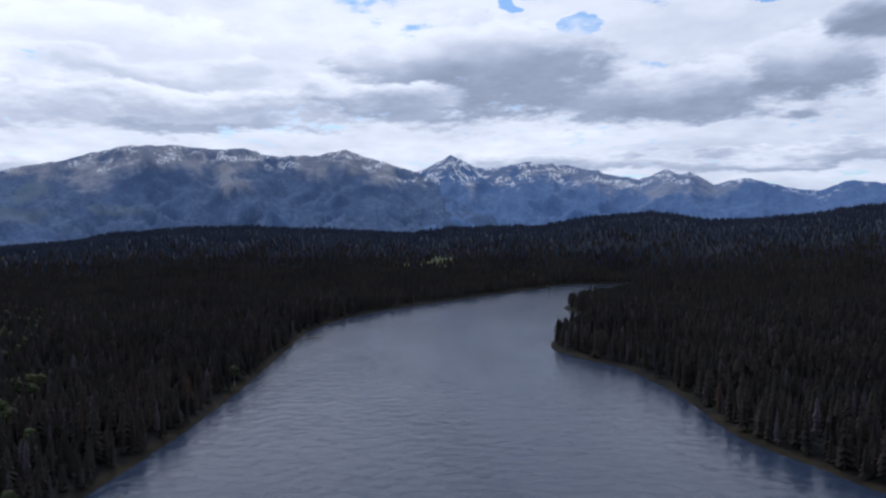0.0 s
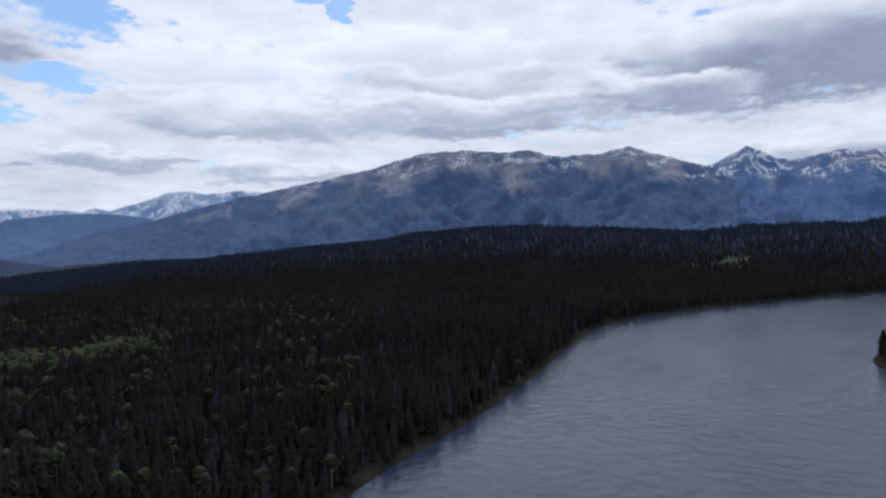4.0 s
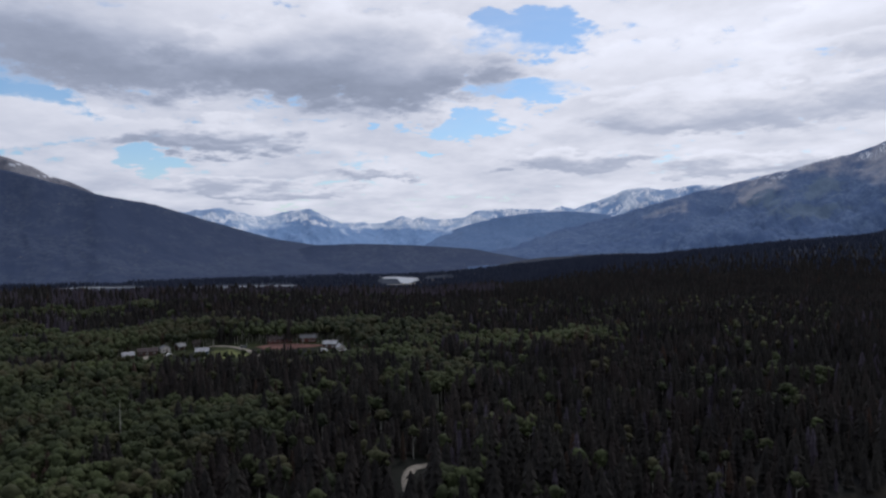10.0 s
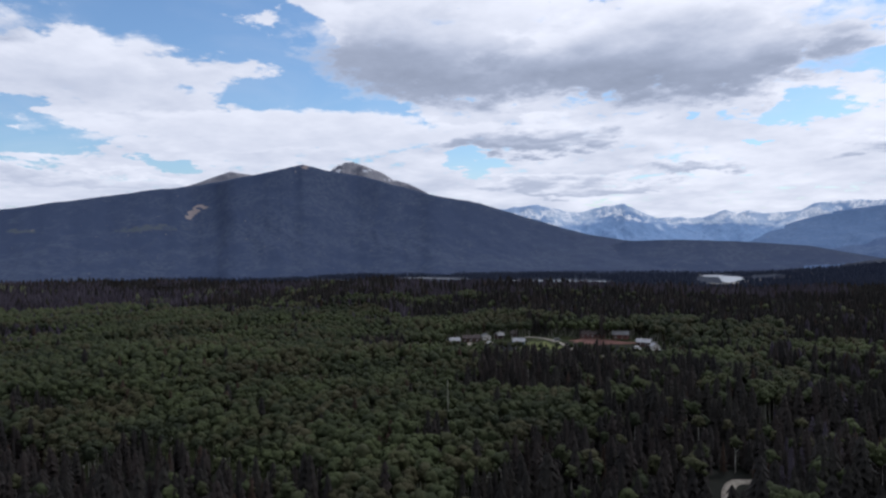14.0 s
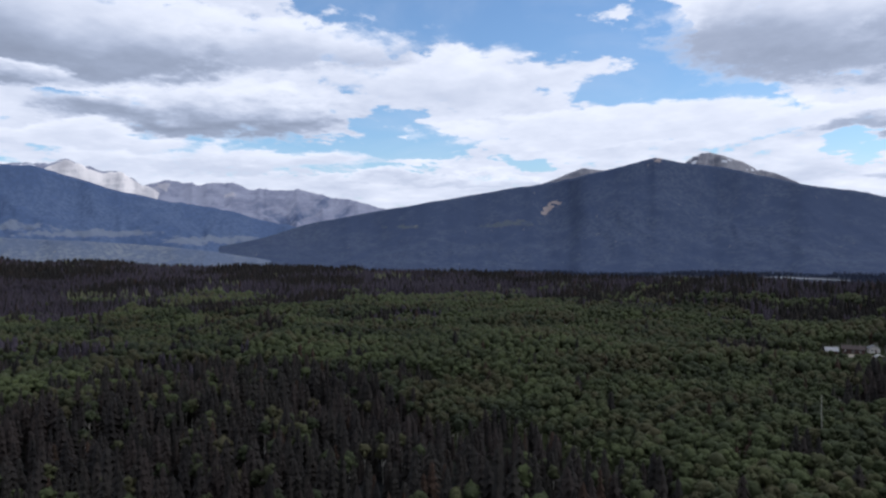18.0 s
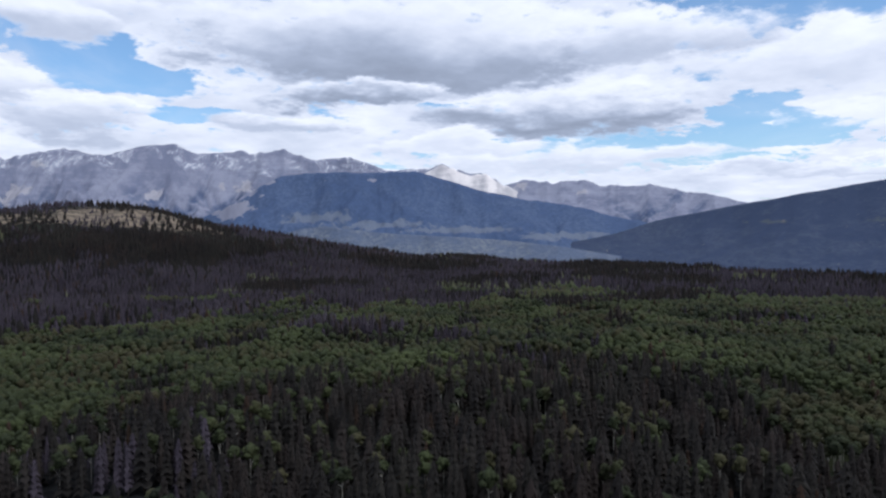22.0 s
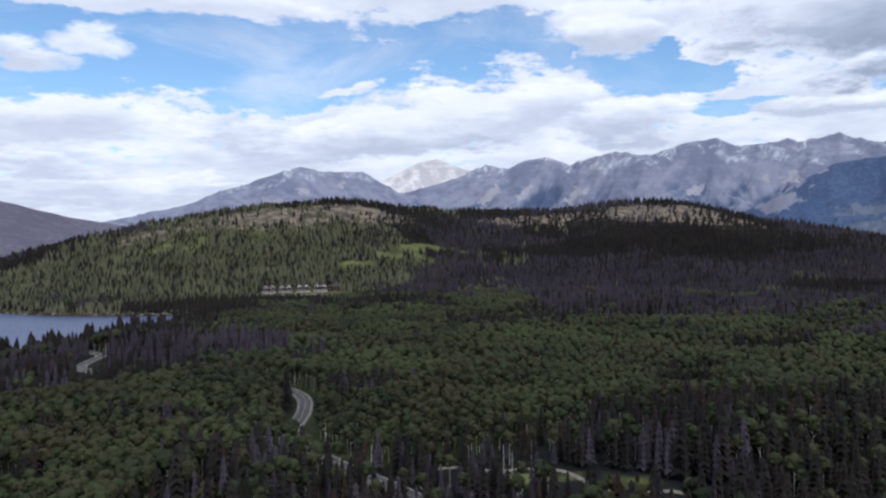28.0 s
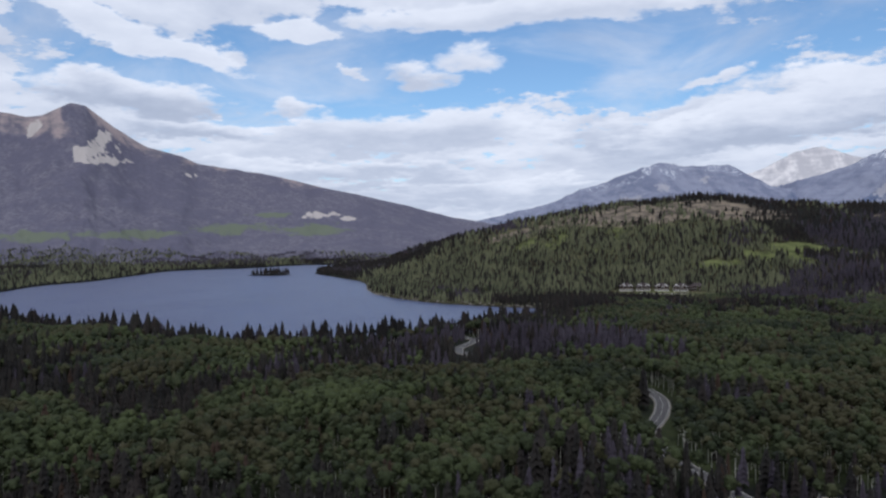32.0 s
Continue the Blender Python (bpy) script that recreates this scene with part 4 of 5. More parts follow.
def tuft(rng, x, y, z, rx, rz):
    """A small uneven bunch of leaves of eight faces."""
    k = rng.random() * 6.28
    V = []
    for p in ((1, 0, 0), (0, 1, 0), (-1, 0, 0), (0, -1, 0), (0, 0, 1), (0, 0, -1)):
        q = 0.65 + 0.75 * rng.random()
        V.append((x + (p[0] * math.cos(k) - p[1] * math.sin(k)) * rx * q, y + (p[0] * math.sin(k) + p[1] * math.cos(k)) * rx * q, z + p[2] * rz * q))
    return V, [(0, 1, 4), (1, 2, 4), (2, 3, 4), (3, 0, 4), (1, 0, 5), (2, 1, 5), (3, 2, 5), (0, 3, 5)]


def dome(rng, x, y, z, rx, rz, rows=4, cols=7):
    """A lumpy rounded mass of leaves."""
    V, F = [(x, y, z + rz)], []
    k = rng.random() * 6.28
    for i in range(rows):
        t = math.pi * (i + 1) / (rows + 0.6)
        for j in range(cols):
            q = 0.60 + 0.65 * rng.random()
            a = k + 2 * math.pi * (j + 0.5 * (i % 2)) / cols
            V.append((x + math.cos(a) * math.sin(t) * rx * q, y + math.sin(a) * math.sin(t) * rx * q, z + math.cos(t) * rz * (0.85 + 0.3 * rng.random())))
    for j in range(cols):
        F.append((0, 1 + j, 1 + (j + 1) % cols))
    for i in range(rows - 1):
        for j in range(cols):
            a, b = 1 + i * cols + j, 1 + i * cols + (j + 1) % cols
            F += [(a, a + cols, b), (b, a + cols, b + cols)]
    return V, F


def aspen(rng, tufts, leaves):
    """A pale stem and a broad flat-topped crown of leafy clumps on its upper half."""
    m = Model()
    lean = 0.03 * (rng.random() - 0.5)
    m.add(stem(0.86, 0.0125, lean), 0)
    low = 0.56 + 0.13 * rng.random()
    fat = 0.150 + 0.045 * rng.random()
    mid = (low + 1) / 2
    turn = rng.random() * 6.28
    m.add(dome(rng, lean * mid, 0, mid, fat * 0.86, (1 - low) * 0.47, 4, 7), 1)
    for k in range(tufts):
        a = turn + k * 2.4 + rng.random() * 0.9
        t = (k + rng.random()) / tufts
        z = low + 0.05 + (0.90 - low) * t
        q = fat * (0.95 - 0.55 * t ** 2) * (0.75 + 0.4 * rng.random())
        dx, dy = math.cos(a) * q, math.sin(a) * q
        if k % 2 == 0:
            m.add(([(lean * z, 0, z - 0.16), (lean * z + 0.010, 0, z - 0.19), (dx, dy, z)], [(0, 1, 2)]), 0)
        m.add(tuft(rng, dx, dy, z, 0.060 + 0.025 * rng.random(), 0.062 + 0.025 * rng.random()), 1)
    sprigs(m, rng, leaves, 0, 0, mid, fat * 1.12, (1 - low) / 2 * 1.06, 0.024)
    return m.arrays()


def aspen_mid(rng):
    m = Model()
    m.add(([(-0.013, 0, 0), (0.013, 0, 0), (0, 0, 0.75)], [(0, 1, 2)]), 0)
    m.add(([(0, -0.013, 0), (0, 0.013, 0), (0, 0, 0.75)], [(0, 1, 2)]), 0)
    m.add(dome(rng, 0, 0, 0.75, 0.165, 0.22, 3, 5), 1)
    turn = rng.random() * 6.28
    for k in range(3):
        a = turn + k * 2.2 + 0.7 * rng.random()
        t = (k + rng.random()) / 3
        q = 0.19 * (1 - 0.5 * t)
        m.add(tuft(rng, math.cos(a) * q, math.sin(a) * q, 0.58 + 0.32 * t, 0.095, 0.105), 1)
    sprigs(m, rng, 6, 0, 0, 0.76, 0.18, 0.21, 0.035)
    return m.arrays()


def blob(rng, z, r, h):
    """A small lumpy crown of eight faces."""
    V = [(r * (0.8 + 0.4 * rng.random()), 0, z), (0, r * (0.8 + 0.4 * rng.random()), z), (-r * (0.8 + 0.4 * rng.random()), 0, z), (0, -r * (0.8 + 0.4 * rng.random()), z), (0.02, 0, z + h), (0, 0.02, z - h)]
    return V, [(0, 1, 4), (1, 2, 4), (2, 3, 4), (3, 0, 4), (1, 0, 5), (2, 1, 5), (3, 2, 5), (0, 3, 5)]


def cone_far(rng, wide):
    m = Model()
    m.add(tri_cone(3, 0.05, 1.0, wide, 0.6, rng), 1)
    return m.arrays()


def blob_far(rng):
    m = Model()
    m.add(blob(rng, 0.6, 0.3, 0.4), 1)
    return m.arrays()


def models(kind, lod):
    rng = random.Random(kind + str(lod))
    if kind == "aspen":
        return [aspen(rng, 7, 34) for _ in range(8)] if lod == 0 else [aspen_mid(rng) for _ in range(5)] if lod == 1 else [blob_far(rng) for _ in range(4)]
    wide, sparse = (0.175, 1.0) if kind == "conifer" else (0.14, 0.9)
    if lod == 0:
        return [conifer(rng, 7, 5, wide * (0.85 + 0.3 * rng.random()), 0.06 + 0.1 * rng.random(), sparse) for _ in range(6)]
    if lod == 1:
        return [conifer(rng, 3, 4, wide * (0.85 + 0.3 * rng.random()), 0.06, sparse) for _ in range(4)]
    return [cone_far(rng, wide) for _ in range(4)]


def wooded(az, r, x, y):
    """Chance of each kind of tree on a piece of land, and whether any grows there."""
    n2 = nfbm(x / 160, y / 160, 3, 61)
    fine = nfbm(x / 22, y / 22, 3, 71) - 0.5
    asp = leafy_at(az, r, x, y)
    d = shore(x, y)
    asp = np.where((d < 32) & (az > 150), asp - 1.2, asp)
    dead = 0.18 + (n2 - 0.5) * 2.6 + fine * 0.8 + 1.6 * spot(az, r, 202.4, 500, 108, 58) + 1.0 * spot(az, r, 222, 400, 70, 30) + 1.0 * spot(az, r, 188, 330, 60, 26) + 0.35 * sstep(r, 700, 850) * sstep(az, 95, 130) * (1 - sstep(az, 180, 192)) + 1.1 * spot(az, r, 172, 1000, 280, 260) + 0.8 * spot(az, r, 152, 820, 300, 260) + 0.7 * spot(az, r, 115, 950, 380, 200)
    dead = np.where((d < 32) & (az > 150), -1, dead)
    dead = dead + 1.0 * sstep(r, 560, 640) * sstep(az, 46, 60) * (1 - sstep(az, 84, 110)) - 0.8 * (1 - sstep(az, 60, 110)) - 1.3 * spot(az, r, 201, 1230, 330, 330)
    # the hill takes the lightened pines in place of real sunshine
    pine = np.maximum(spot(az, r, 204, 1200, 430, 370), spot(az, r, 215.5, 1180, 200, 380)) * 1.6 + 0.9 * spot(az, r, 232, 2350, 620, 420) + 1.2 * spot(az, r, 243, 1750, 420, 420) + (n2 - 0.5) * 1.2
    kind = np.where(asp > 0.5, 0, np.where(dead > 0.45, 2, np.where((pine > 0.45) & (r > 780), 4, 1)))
    return kind, d


def road_line():
    p = [(214, 660), (211.5, 590), (209.7, 541), (210.5, 512), (211.0, 484), (208.5, 450), (203, 418), (198.5, 392), (196.6, 376), (195.65, 366), (194.85, 347), (194.85, 326), (195.3, 308), (195.9, 294), (195.4, 278), (193.0, 255), (188, 225), (180, 190), (165, 160), (140, 130)]
    q = np.array([xy(a, r) for a, r in p])
    out = []
    for i in range(1, len(q) - 2):
        a, b, c, d = q[i - 1], q[i], q[i + 1], q[i + 2]
        for k in range(10):
            t = k / 10
            out.append(0.5 * (2 * b + (c - a) * t + (2 * a - 5 * b + 4 * c - d) * t * t + (3 * b - a - 3 * c + d) * t ** 3))
    return np.array(out)


ROAD = road_line()


def road_gap(x, y):
    d = np.full(x.shape, 1e9)
    for a in ROAD[::2]:
        d = np.minimum(d, np.hypot(x - a[0], y - a[1]))
    return d


def scatter(r0, r1, spacing, seed, a0=-36.0, a1=248.0):
    rng = np.random.default_rng(seed)
    k = int(r1 / spacing) + 1
    gx, gy = np.meshgrid(np.arange(-k, k + 1), np.arange(-k, k + 1))
    x = (gx + rng.uniform(-0.48, 0.48, gx.shape)).ravel() * spacing
    y = (gy + rng.uniform(-0.48, 0.48, gy.shape)).ravel() * spacing
    r, az = np.hypot(x, y), bearing(x, y)
    keep = (r > r0) & (r <= r1) & (az > a0) & (az < a1)
    x, y, r, az = x[keep], y[keep], r[keep], az[keep]
    kind, d = wooded(az, r, x, y)
    keep = d > 5.0
    keep &= grass_at(az, r) < 0.45 + rng.random(len(x)) * 0.25
    keep &= rng.random(len(x)) > rock_at(az, r) * 0.85
    near = r < 800
    gapw = np.full(len(x), 99.0)
    gapw[near] = road_gap(x[near], y[near])
    keep &= gapw > np.where(r < 290, 5.2, 7.5)
    for c in CLEARINGS:
        keep &= spot(az, r, *c) < 0.2
    # the sight line on the bend of the road
    keep &= spot(az, r, 194.9, 312, 7.0, 62) < 0.25
    keep &= spot(az, r, 210.4, 470, 11.0, 55) < 0.25
    x, y, r, az, kind = x[keep], y[keep], r[keep], az[keep], kind[keep]
    flip = rng.random(len(x))
    thin = ~((kind > 0) & (r < 385) & (rng.random(len(x)) < 0.25))
    x, y, r, az, kind, flip = x[thin], y[thin], r[thin], az[thin], kind[thin], flip[thin]
    kind = np.where((kind == 0) & (flip < 0.05), 1, kind)
    kind = np.where((kind == 1) & (flip > 0.91) & (r < 780), 2, kind)
    kind = np.where((kind == 2) & (flip > 0.45) & (r < 420) & (az > 60), 1, kind)
    kind = np.where((kind == 4) & (flip < 0.36), 1, kind)
    kind = np.where((kind == 2) & (flip < 0.14), 1, kind)
    kind = np.where((kind == 1) & (flip < 0.04), 3, kind)
    kind = np.where((kind == 1) & (flip > np.where((r < 385) & (az > 88), 0.70, 0.74)) & (flip < 0.83) & (az > 30) & (r < 800), 0, kind)
    kind = np.where((kind == 0) & (r > 980), np.where(flip > 0.5, 4, 1), kind)
    z = land(x, y)
    # distant trees switch to the haze-tinted needles
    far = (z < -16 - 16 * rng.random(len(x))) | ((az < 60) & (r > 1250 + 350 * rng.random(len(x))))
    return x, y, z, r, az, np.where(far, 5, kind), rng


CLEARINGS = [(62.2, 216, 7, 30), (60.0, 244, 9, 5), (76, 505, 66, 28), (69.0, 503, 24, 32), (82, 512, 24, 26), (195, 1008, 66, 42), (84.2, 272, 4, 8), (175, 229, 26, 11), (168, 216, 26, 17), (62.8, 2330, 70, 300), (59.5, 2400, 60, 130), (75.5, 2130, 190, 190), (85.5, 2310, 140, 190), (94.4, 2300, 90, 190)]
KINDS = (("aspen", ASPEN, BARK), ("conifer", SPRUCE, WOOD), ("dead_conifer", DEAD, WOOD), ("rusty_conifer", RUST, WOOD), ("pine", LIT_PINE, WOOD), ("hazy_spruce", HAZY_SPRUCE, WOOD))
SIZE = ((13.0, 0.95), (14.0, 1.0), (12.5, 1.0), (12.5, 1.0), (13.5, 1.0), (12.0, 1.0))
woods = {k: [] for k in range(6)}
singles = []


def grow(batch, lod, keep_single=False, bulk=1.0, tall=1.0):
    x, y, z, r, az, kind, rng = batch
    for k in range(6):
        sel = np.where(kind == k)[0]
        ms = models("aspen" if k == 0 else "conifer" if k in (1, 4, 5) else "dead_conifer", lod)
        var = rng.integers(0, len(ms), len(sel))
        spread = rng.uniform(-1, 1, len(sel)) * (0.12 if k == 0 else 0.3)
        ht = SIZE[k][0] * tall * (1 + spread) * (0.70 + 0.60 * nfbm(x[sel] / 46, y[sel] / 46, 2, 33))
        tone0 = rng.random(len(sel))
        if k in (1, 2):
            ht = ht * np.where((shore(x[sel], y[sel]) < 40) & (az[sel] > 195) & (r[sel] < 800) & (tone0 > 0.6), 1.35, 1.0)
        ht = ht * (1 - 0.38 * np.clip(spot(az[sel], r[sel], 76, 455, 95, 40) * 3, 0, 1)) * (1 - 0.48 * np.clip(spot(az[sel], r[sel], 195, 950, 80, 60) * 3, 0, 1))
        wd = ht * (rng.uniform(0.85, 1.2, len(sel)) if k == 0 else rng.uniform(0.72, 1.35, len(sel))) * bulk
        turn = rng.uniform(0, 2 * np.pi, len(sel))
        tone = rng.random(len(sel))
        if keep_single:
            near = (r[sel] > 200) & (r[sel] < 265) & (rng.random(len(sel)) < 0.19)
            for i in np.where(near)[0]:
                singles.append((k, int(var[i]), x[sel[i]], y[sel[i]], z[sel[i]], ht[i], wd[i], turn[i]))
        else:
            near = np.zeros(len(sel), bool)
        for v, (V, F, M) in enumerate(ms):
            q = np.where((var == v) & ~near)[0]
            if not len(q):
                continue
            c, s = np.cos(turn[q])[:, None], np.sin(turn[q])[:, None]
            w, h = wd[q][:, None], ht[q][:, None]
            X = (V[None, :, 0] * c - V[None, :, 1] * s) * w + x[sel[q]][:, None]
            Y = (V[None, :, 0] * s + V[None, :, 1] * c) * w + y[sel[q]][:, None]
            Zz = V[None, :, 2] * h + z[sel[q]][:, None] - 0.3
            woods[k].append((np.stack([X, Y, Zz], -1).reshape(-1, 3), (F[None] + (np.arange(len(q)) * len(V))[:, None, None]).reshape(-1, 3),
                             np.tile(M, len(q)), np.repeat(tone[q], len(V))))


grow(scatter(178, 385, 4.5, 5), 0, True, bulk=1.0)
grow(scatter(385, 800, 5.4, 6), 1, bulk=1.02)
grow(scatter(800, 1400, 7.0, 7, -36, 138), 2, bulk=1.25)
grow(scatter(800, 1400, 5.2, 17, 138, 248), 2, bulk=1.0, tall=0.84)
grow(scatter(1400, 2000, 9.5, 12), 2, bulk=1.3)
grow(scatter(2000, 2700, 11.5, 8), 2, bulk=1.25)
grow(scatter(60, 1200, 13.0, 9, 248, 324), 2, bulk=1.3)
grow(scatter(60, 178, 7.0, 10, 35, 248), 1)



def slope_trees(seed, n, a0, a1, top, rs):
    """Woods on the lower slopes of a mountain, standing on its surface."""
    Z, r, h = SURFACE[seed]
    rng = np.random.default_rng(rs)
    rows = int(49 * top)
    i, j = rng.integers(0, rows, n), rng.integers(0, Z.shape[1] - 1, n)
    u, v = rng.random(n), rng.random(n)

    def at(q):
        return (q[i, j] * (1 - v) + q[i, j + 1] * v) * (1 - u) + (q[i + 1, j] * (1 - v) + q[i + 1, j + 1] * v) * u

    az, rr, z = at(Z), at(r), at(h)
    x, y = xy(az, rr)
    keep = (az > a0) & (az < a1) & (rng.random(n) > (i / rows) ** 2 * 0.6) & (land(x, y) < z + 2)
    x, y, z, rr, az = x[keep], y[keep], z[keep], rr[keep], az[keep]
    q = nfbm(x / 120, y / 120, 4, 15) + 0.10 * (rr > 2900)
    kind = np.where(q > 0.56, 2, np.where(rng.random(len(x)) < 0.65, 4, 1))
    grow((x, y, z, rr, az, kind, rng), 2, bulk=1.2, tall=0.7)


slope_trees(43, 16000, 206, 246, 0.24, 21)

WOODS_LABEL = (("aspen_woods", "fresh green aspen woods with pale trunks"), ("conifer_woods", "dark green spruce and pine forest"),
               ("dead_conifer_woods", "grey-purple dead pine stands"), ("rusty_conifer_woods", "scattered rust-brown dying conifers"), ("lit_pine_woods", "open olive pine woods, toned lighter as if sunlit on the hill"), ("hazy_spruce_woods", "dark spruce woods tinted haze-blue on far hills and valley floor"))
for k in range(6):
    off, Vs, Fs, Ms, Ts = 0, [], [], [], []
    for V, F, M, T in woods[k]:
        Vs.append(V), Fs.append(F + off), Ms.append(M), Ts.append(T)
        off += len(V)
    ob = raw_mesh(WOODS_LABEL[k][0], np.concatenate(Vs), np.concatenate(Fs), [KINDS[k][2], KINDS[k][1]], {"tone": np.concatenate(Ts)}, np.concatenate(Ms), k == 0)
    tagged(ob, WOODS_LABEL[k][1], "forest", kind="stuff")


# ---- parts ----
def part(name, bm, mat, parent=None, label=""):
    me = bpy.data.meshes.new(name)
    bm.to_mesh(me)
    bm.free()
    me.materials.append(mat)
    ob = new(name, me)
    if parent is not None:
        ob.parent = parent
    if label:
        ob["label"] = label
    return ob


def box(w, d, h, x=0.0, y=0.0, z=0.0, bevel=0.0):
    """A box with its base at z, bevelled where asked."""
    bm = bmesh.new()
    bmesh.ops.create_cube(bm, size=1.0, matrix=Matrix.Translation((x, y, z + h / 2)) @ Matrix.Diagonal((w, d, h, 1)))
    if bevel:
        bmesh.ops.bevel(bm, geom=bm.edges[:], offset=bevel, segments=1, affect="EDGES")
    return bm


def prism(points, y0, y1):
    """A solid from an outline in x and z, drawn out along y."""
    bm = bmesh.new()
    a = [bm.verts.new((x, y0, z)) for x, z in points]
    b = [bm.verts.new((x, y1, z)) for x, z in points]
    bm.faces.new(a[::-1]), bm.faces.new(b)
    for i in range(len(a)):
        j = (i + 1) % len(a)
        bm.faces.new((a[i], a[j], b[j], b[i]))
    bmesh.ops.recalc_face_normals(bm, faces=bm.faces)
    return bm


def slab(pts, thick):
    """A sloping roof plane of some thickness over four corners."""
    bm = bmesh.new()
    lo = [bm.verts.new(p) for p in pts]
    hi = [bm.verts.new((p[0], p[1], p[2] + thick)) for p in pts]
    bm.faces.new(lo[::-1]), bm.faces.new(hi)
    n = len(pts)
    for i in range(n):
        j = (i + 1) % n
        bm.faces.new((lo[i], lo[j], hi[j], hi[i]))
    bmesh.ops.recalc_face_normals(bm, faces=bm.faces)
    return bm


def base_at(name, az, r, turn=0.0, dz=0.0):
    e = new(name)
    x, y = xy(az, r)
    e.matrix_world = pose(float(x), float(y), float(land(np.array([x]), np.array([y]))[0]) + dz, 0, 0, az + turn)
    return e


ASPHALT = mottled("asphalt", (0.060, 0.058, 0.060), (0.105, 0.100, 0.102), 0.6, 0.9, big=0.03)
GRAVEL = mottled("gravel", (0.13, 0.118, 0.10), (0.25, 0.225, 0.19), 0.8, 0.95)
PAINT = mottled("road_paint", (0.35, 0.34, 0.32), (0.55, 0.54, 0.52), 1.5)
SOIL = mottled("red_soil", (0.085, 0.042, 0.036), (0.16, 0.085, 0.072), 0.15, 0.95, big=0.04)
TAN_WALL = mottled("tan_boards", (0.48, 0.45, 0.41), (0.64, 0.61, 0.57), 1.2)
BROWN_WALL = mottled("brown_boards", (0.050, 0.030, 0.026), (0.095, 0.060, 0.050), 1.2)
BLUE_WALL = mottled("blue_boards", (0.030, 0.050, 0.075), (0.050, 0.075, 0.105), 1.2)
DARK_ROOF = mottled("dark_shingles", (0.035, 0.028, 0.028), (0.070, 0.056, 0.055), 1.5)
PALE_ROOF = mottled("pale_metal_roof", (0.17, 0.175, 0.19), (0.30, 0.305, 0.32), 0.8, 0.5)
RED_ROOF = mottled("red_brown_roof", (0.10, 0.040, 0.034), (0.17, 0.075, 0.062), 1.0)
TRIM = mottled("white_trim", (0.62, 0.61, 0.59), (0.78, 0.77, 0.75), 2.0)
PLANK = mottled("weathered_planks", (0.07, 0.055, 0.045), (0.14, 0.118, 0.10), 2.5)
STONE = mottled("pale_boulder", (0.11, 0.10, 0.085), (0.27, 0.245, 0.215), 0.7, 0.9, 0.4, 0.2)
TYRE = mottled("rubber", (0.010, 0.010, 0.010), (0.022, 0.022, 0.022), 6.0)


def pane_material():
    m, t, b = material("window_glass", 0.08, 0.5)
    put(t, b.inputs["Base Color"], mixc(t, fbm(t, coords(t), 0.5).outputs["Fac"], rgb(0.010, 0.012, 0.015), rgb(0.03, 0.034, 0.04)))
    return m


PANE = pane_material()


def car_paint(name, c):
    m, t, b = material(name, 0.3, 0.5)
    put(t, b.inputs["Base Color"], mixc(t, fbm(t, coords(t), 1.5).outputs["Fac"], rgb(*c), rgb(*[v * 0.85 for v in c])))
    return m


def window(parent, x, y, z, w, h, frame_mat):
    """A window on a front that faces along -y."""
    f = part("window", box(w + 0.3, 0.14, h + 0.3, x, y - 0.05, z - 0.15), frame_mat, parent)
    part("pane", box(w, 0.06, h, x, y - 0.14, z), PANE, f)
    return f


def gable_roof(parent, w, d, z, rise, mat, over=0.5, axis="x"):
    """Two roof slopes over a w by d house; the ridge runs along x or y."""
    for s in (-1, 1):
        if axis == "x":
            p = [(-w / 2 - over, s * (d / 2 + over), z - rise * over / (d / 2)), (w / 2 + over, s * (d / 2 + over), z - rise * over / (d / 2)), (w / 2 + over, 0, z + rise), (-w / 2 - over, 0, z + rise)]
        else:
            p = [(s * (w / 2 + over), -d / 2 - over, z - rise * over / (w / 2)), (s * (w / 2 + over), d / 2 + over, z - rise * over / (w / 2)), (0, d / 2 + over, z + rise), (0, -d / 2 - over, z + rise)]
        part("roof_slope", slab(p, 0.22), mat, parent)


def cabin(az, r, w, d, h, wall, roof, label, turn=0.0, rise=1.8, axis="x"):
    e = tagged(base_at("cabin", az, r, turn, -0.3), label, "house", "cabins in the clearing")
    part("wall", box(w, d, h + 0.3), wall, e)
    if axis == "x":
        g = prism([(-d / 2, 0), (d / 2, 0), (0, rise)], -w / 2, w / 2)
        bmesh.ops.transform(g, verts=g.verts, matrix=Matrix.Translation((0, 0, h + 0.3)) @ Matrix.Rotation(math.pi / 2, 4, "Z"))
    else:
        g = prism([(-w / 2, h + 0.3), (w / 2, h + 0.3), (0, h + 0.3 + rise)], -d / 2, d / 2)
    part("gable", g, wall, e)
    gable_roof(e, w, d, h + 0.32, rise, roof, 0.6, axis)
    part("door", box(1.0, 0.12, 2.05, w * 0.1, -d / 2 - 0.03, 0.3), BROWN_WALL, e)
    for k in range(max(2, int(w / 3.5))):
        x = -w / 2 + w * (k + 0.5) / max(2, int(w / 3.5))
        if abs(x - w * 0.1) > 1.2:
            window(e, x, -d / 2, 1.3, 1.1, 1.1, TRIM)
    part("chimney", box(0.6, 0.6, rise + 1.0, w * 0.28, d * 0.18, h + 0.4, 0.04), STONE, e)
    return e


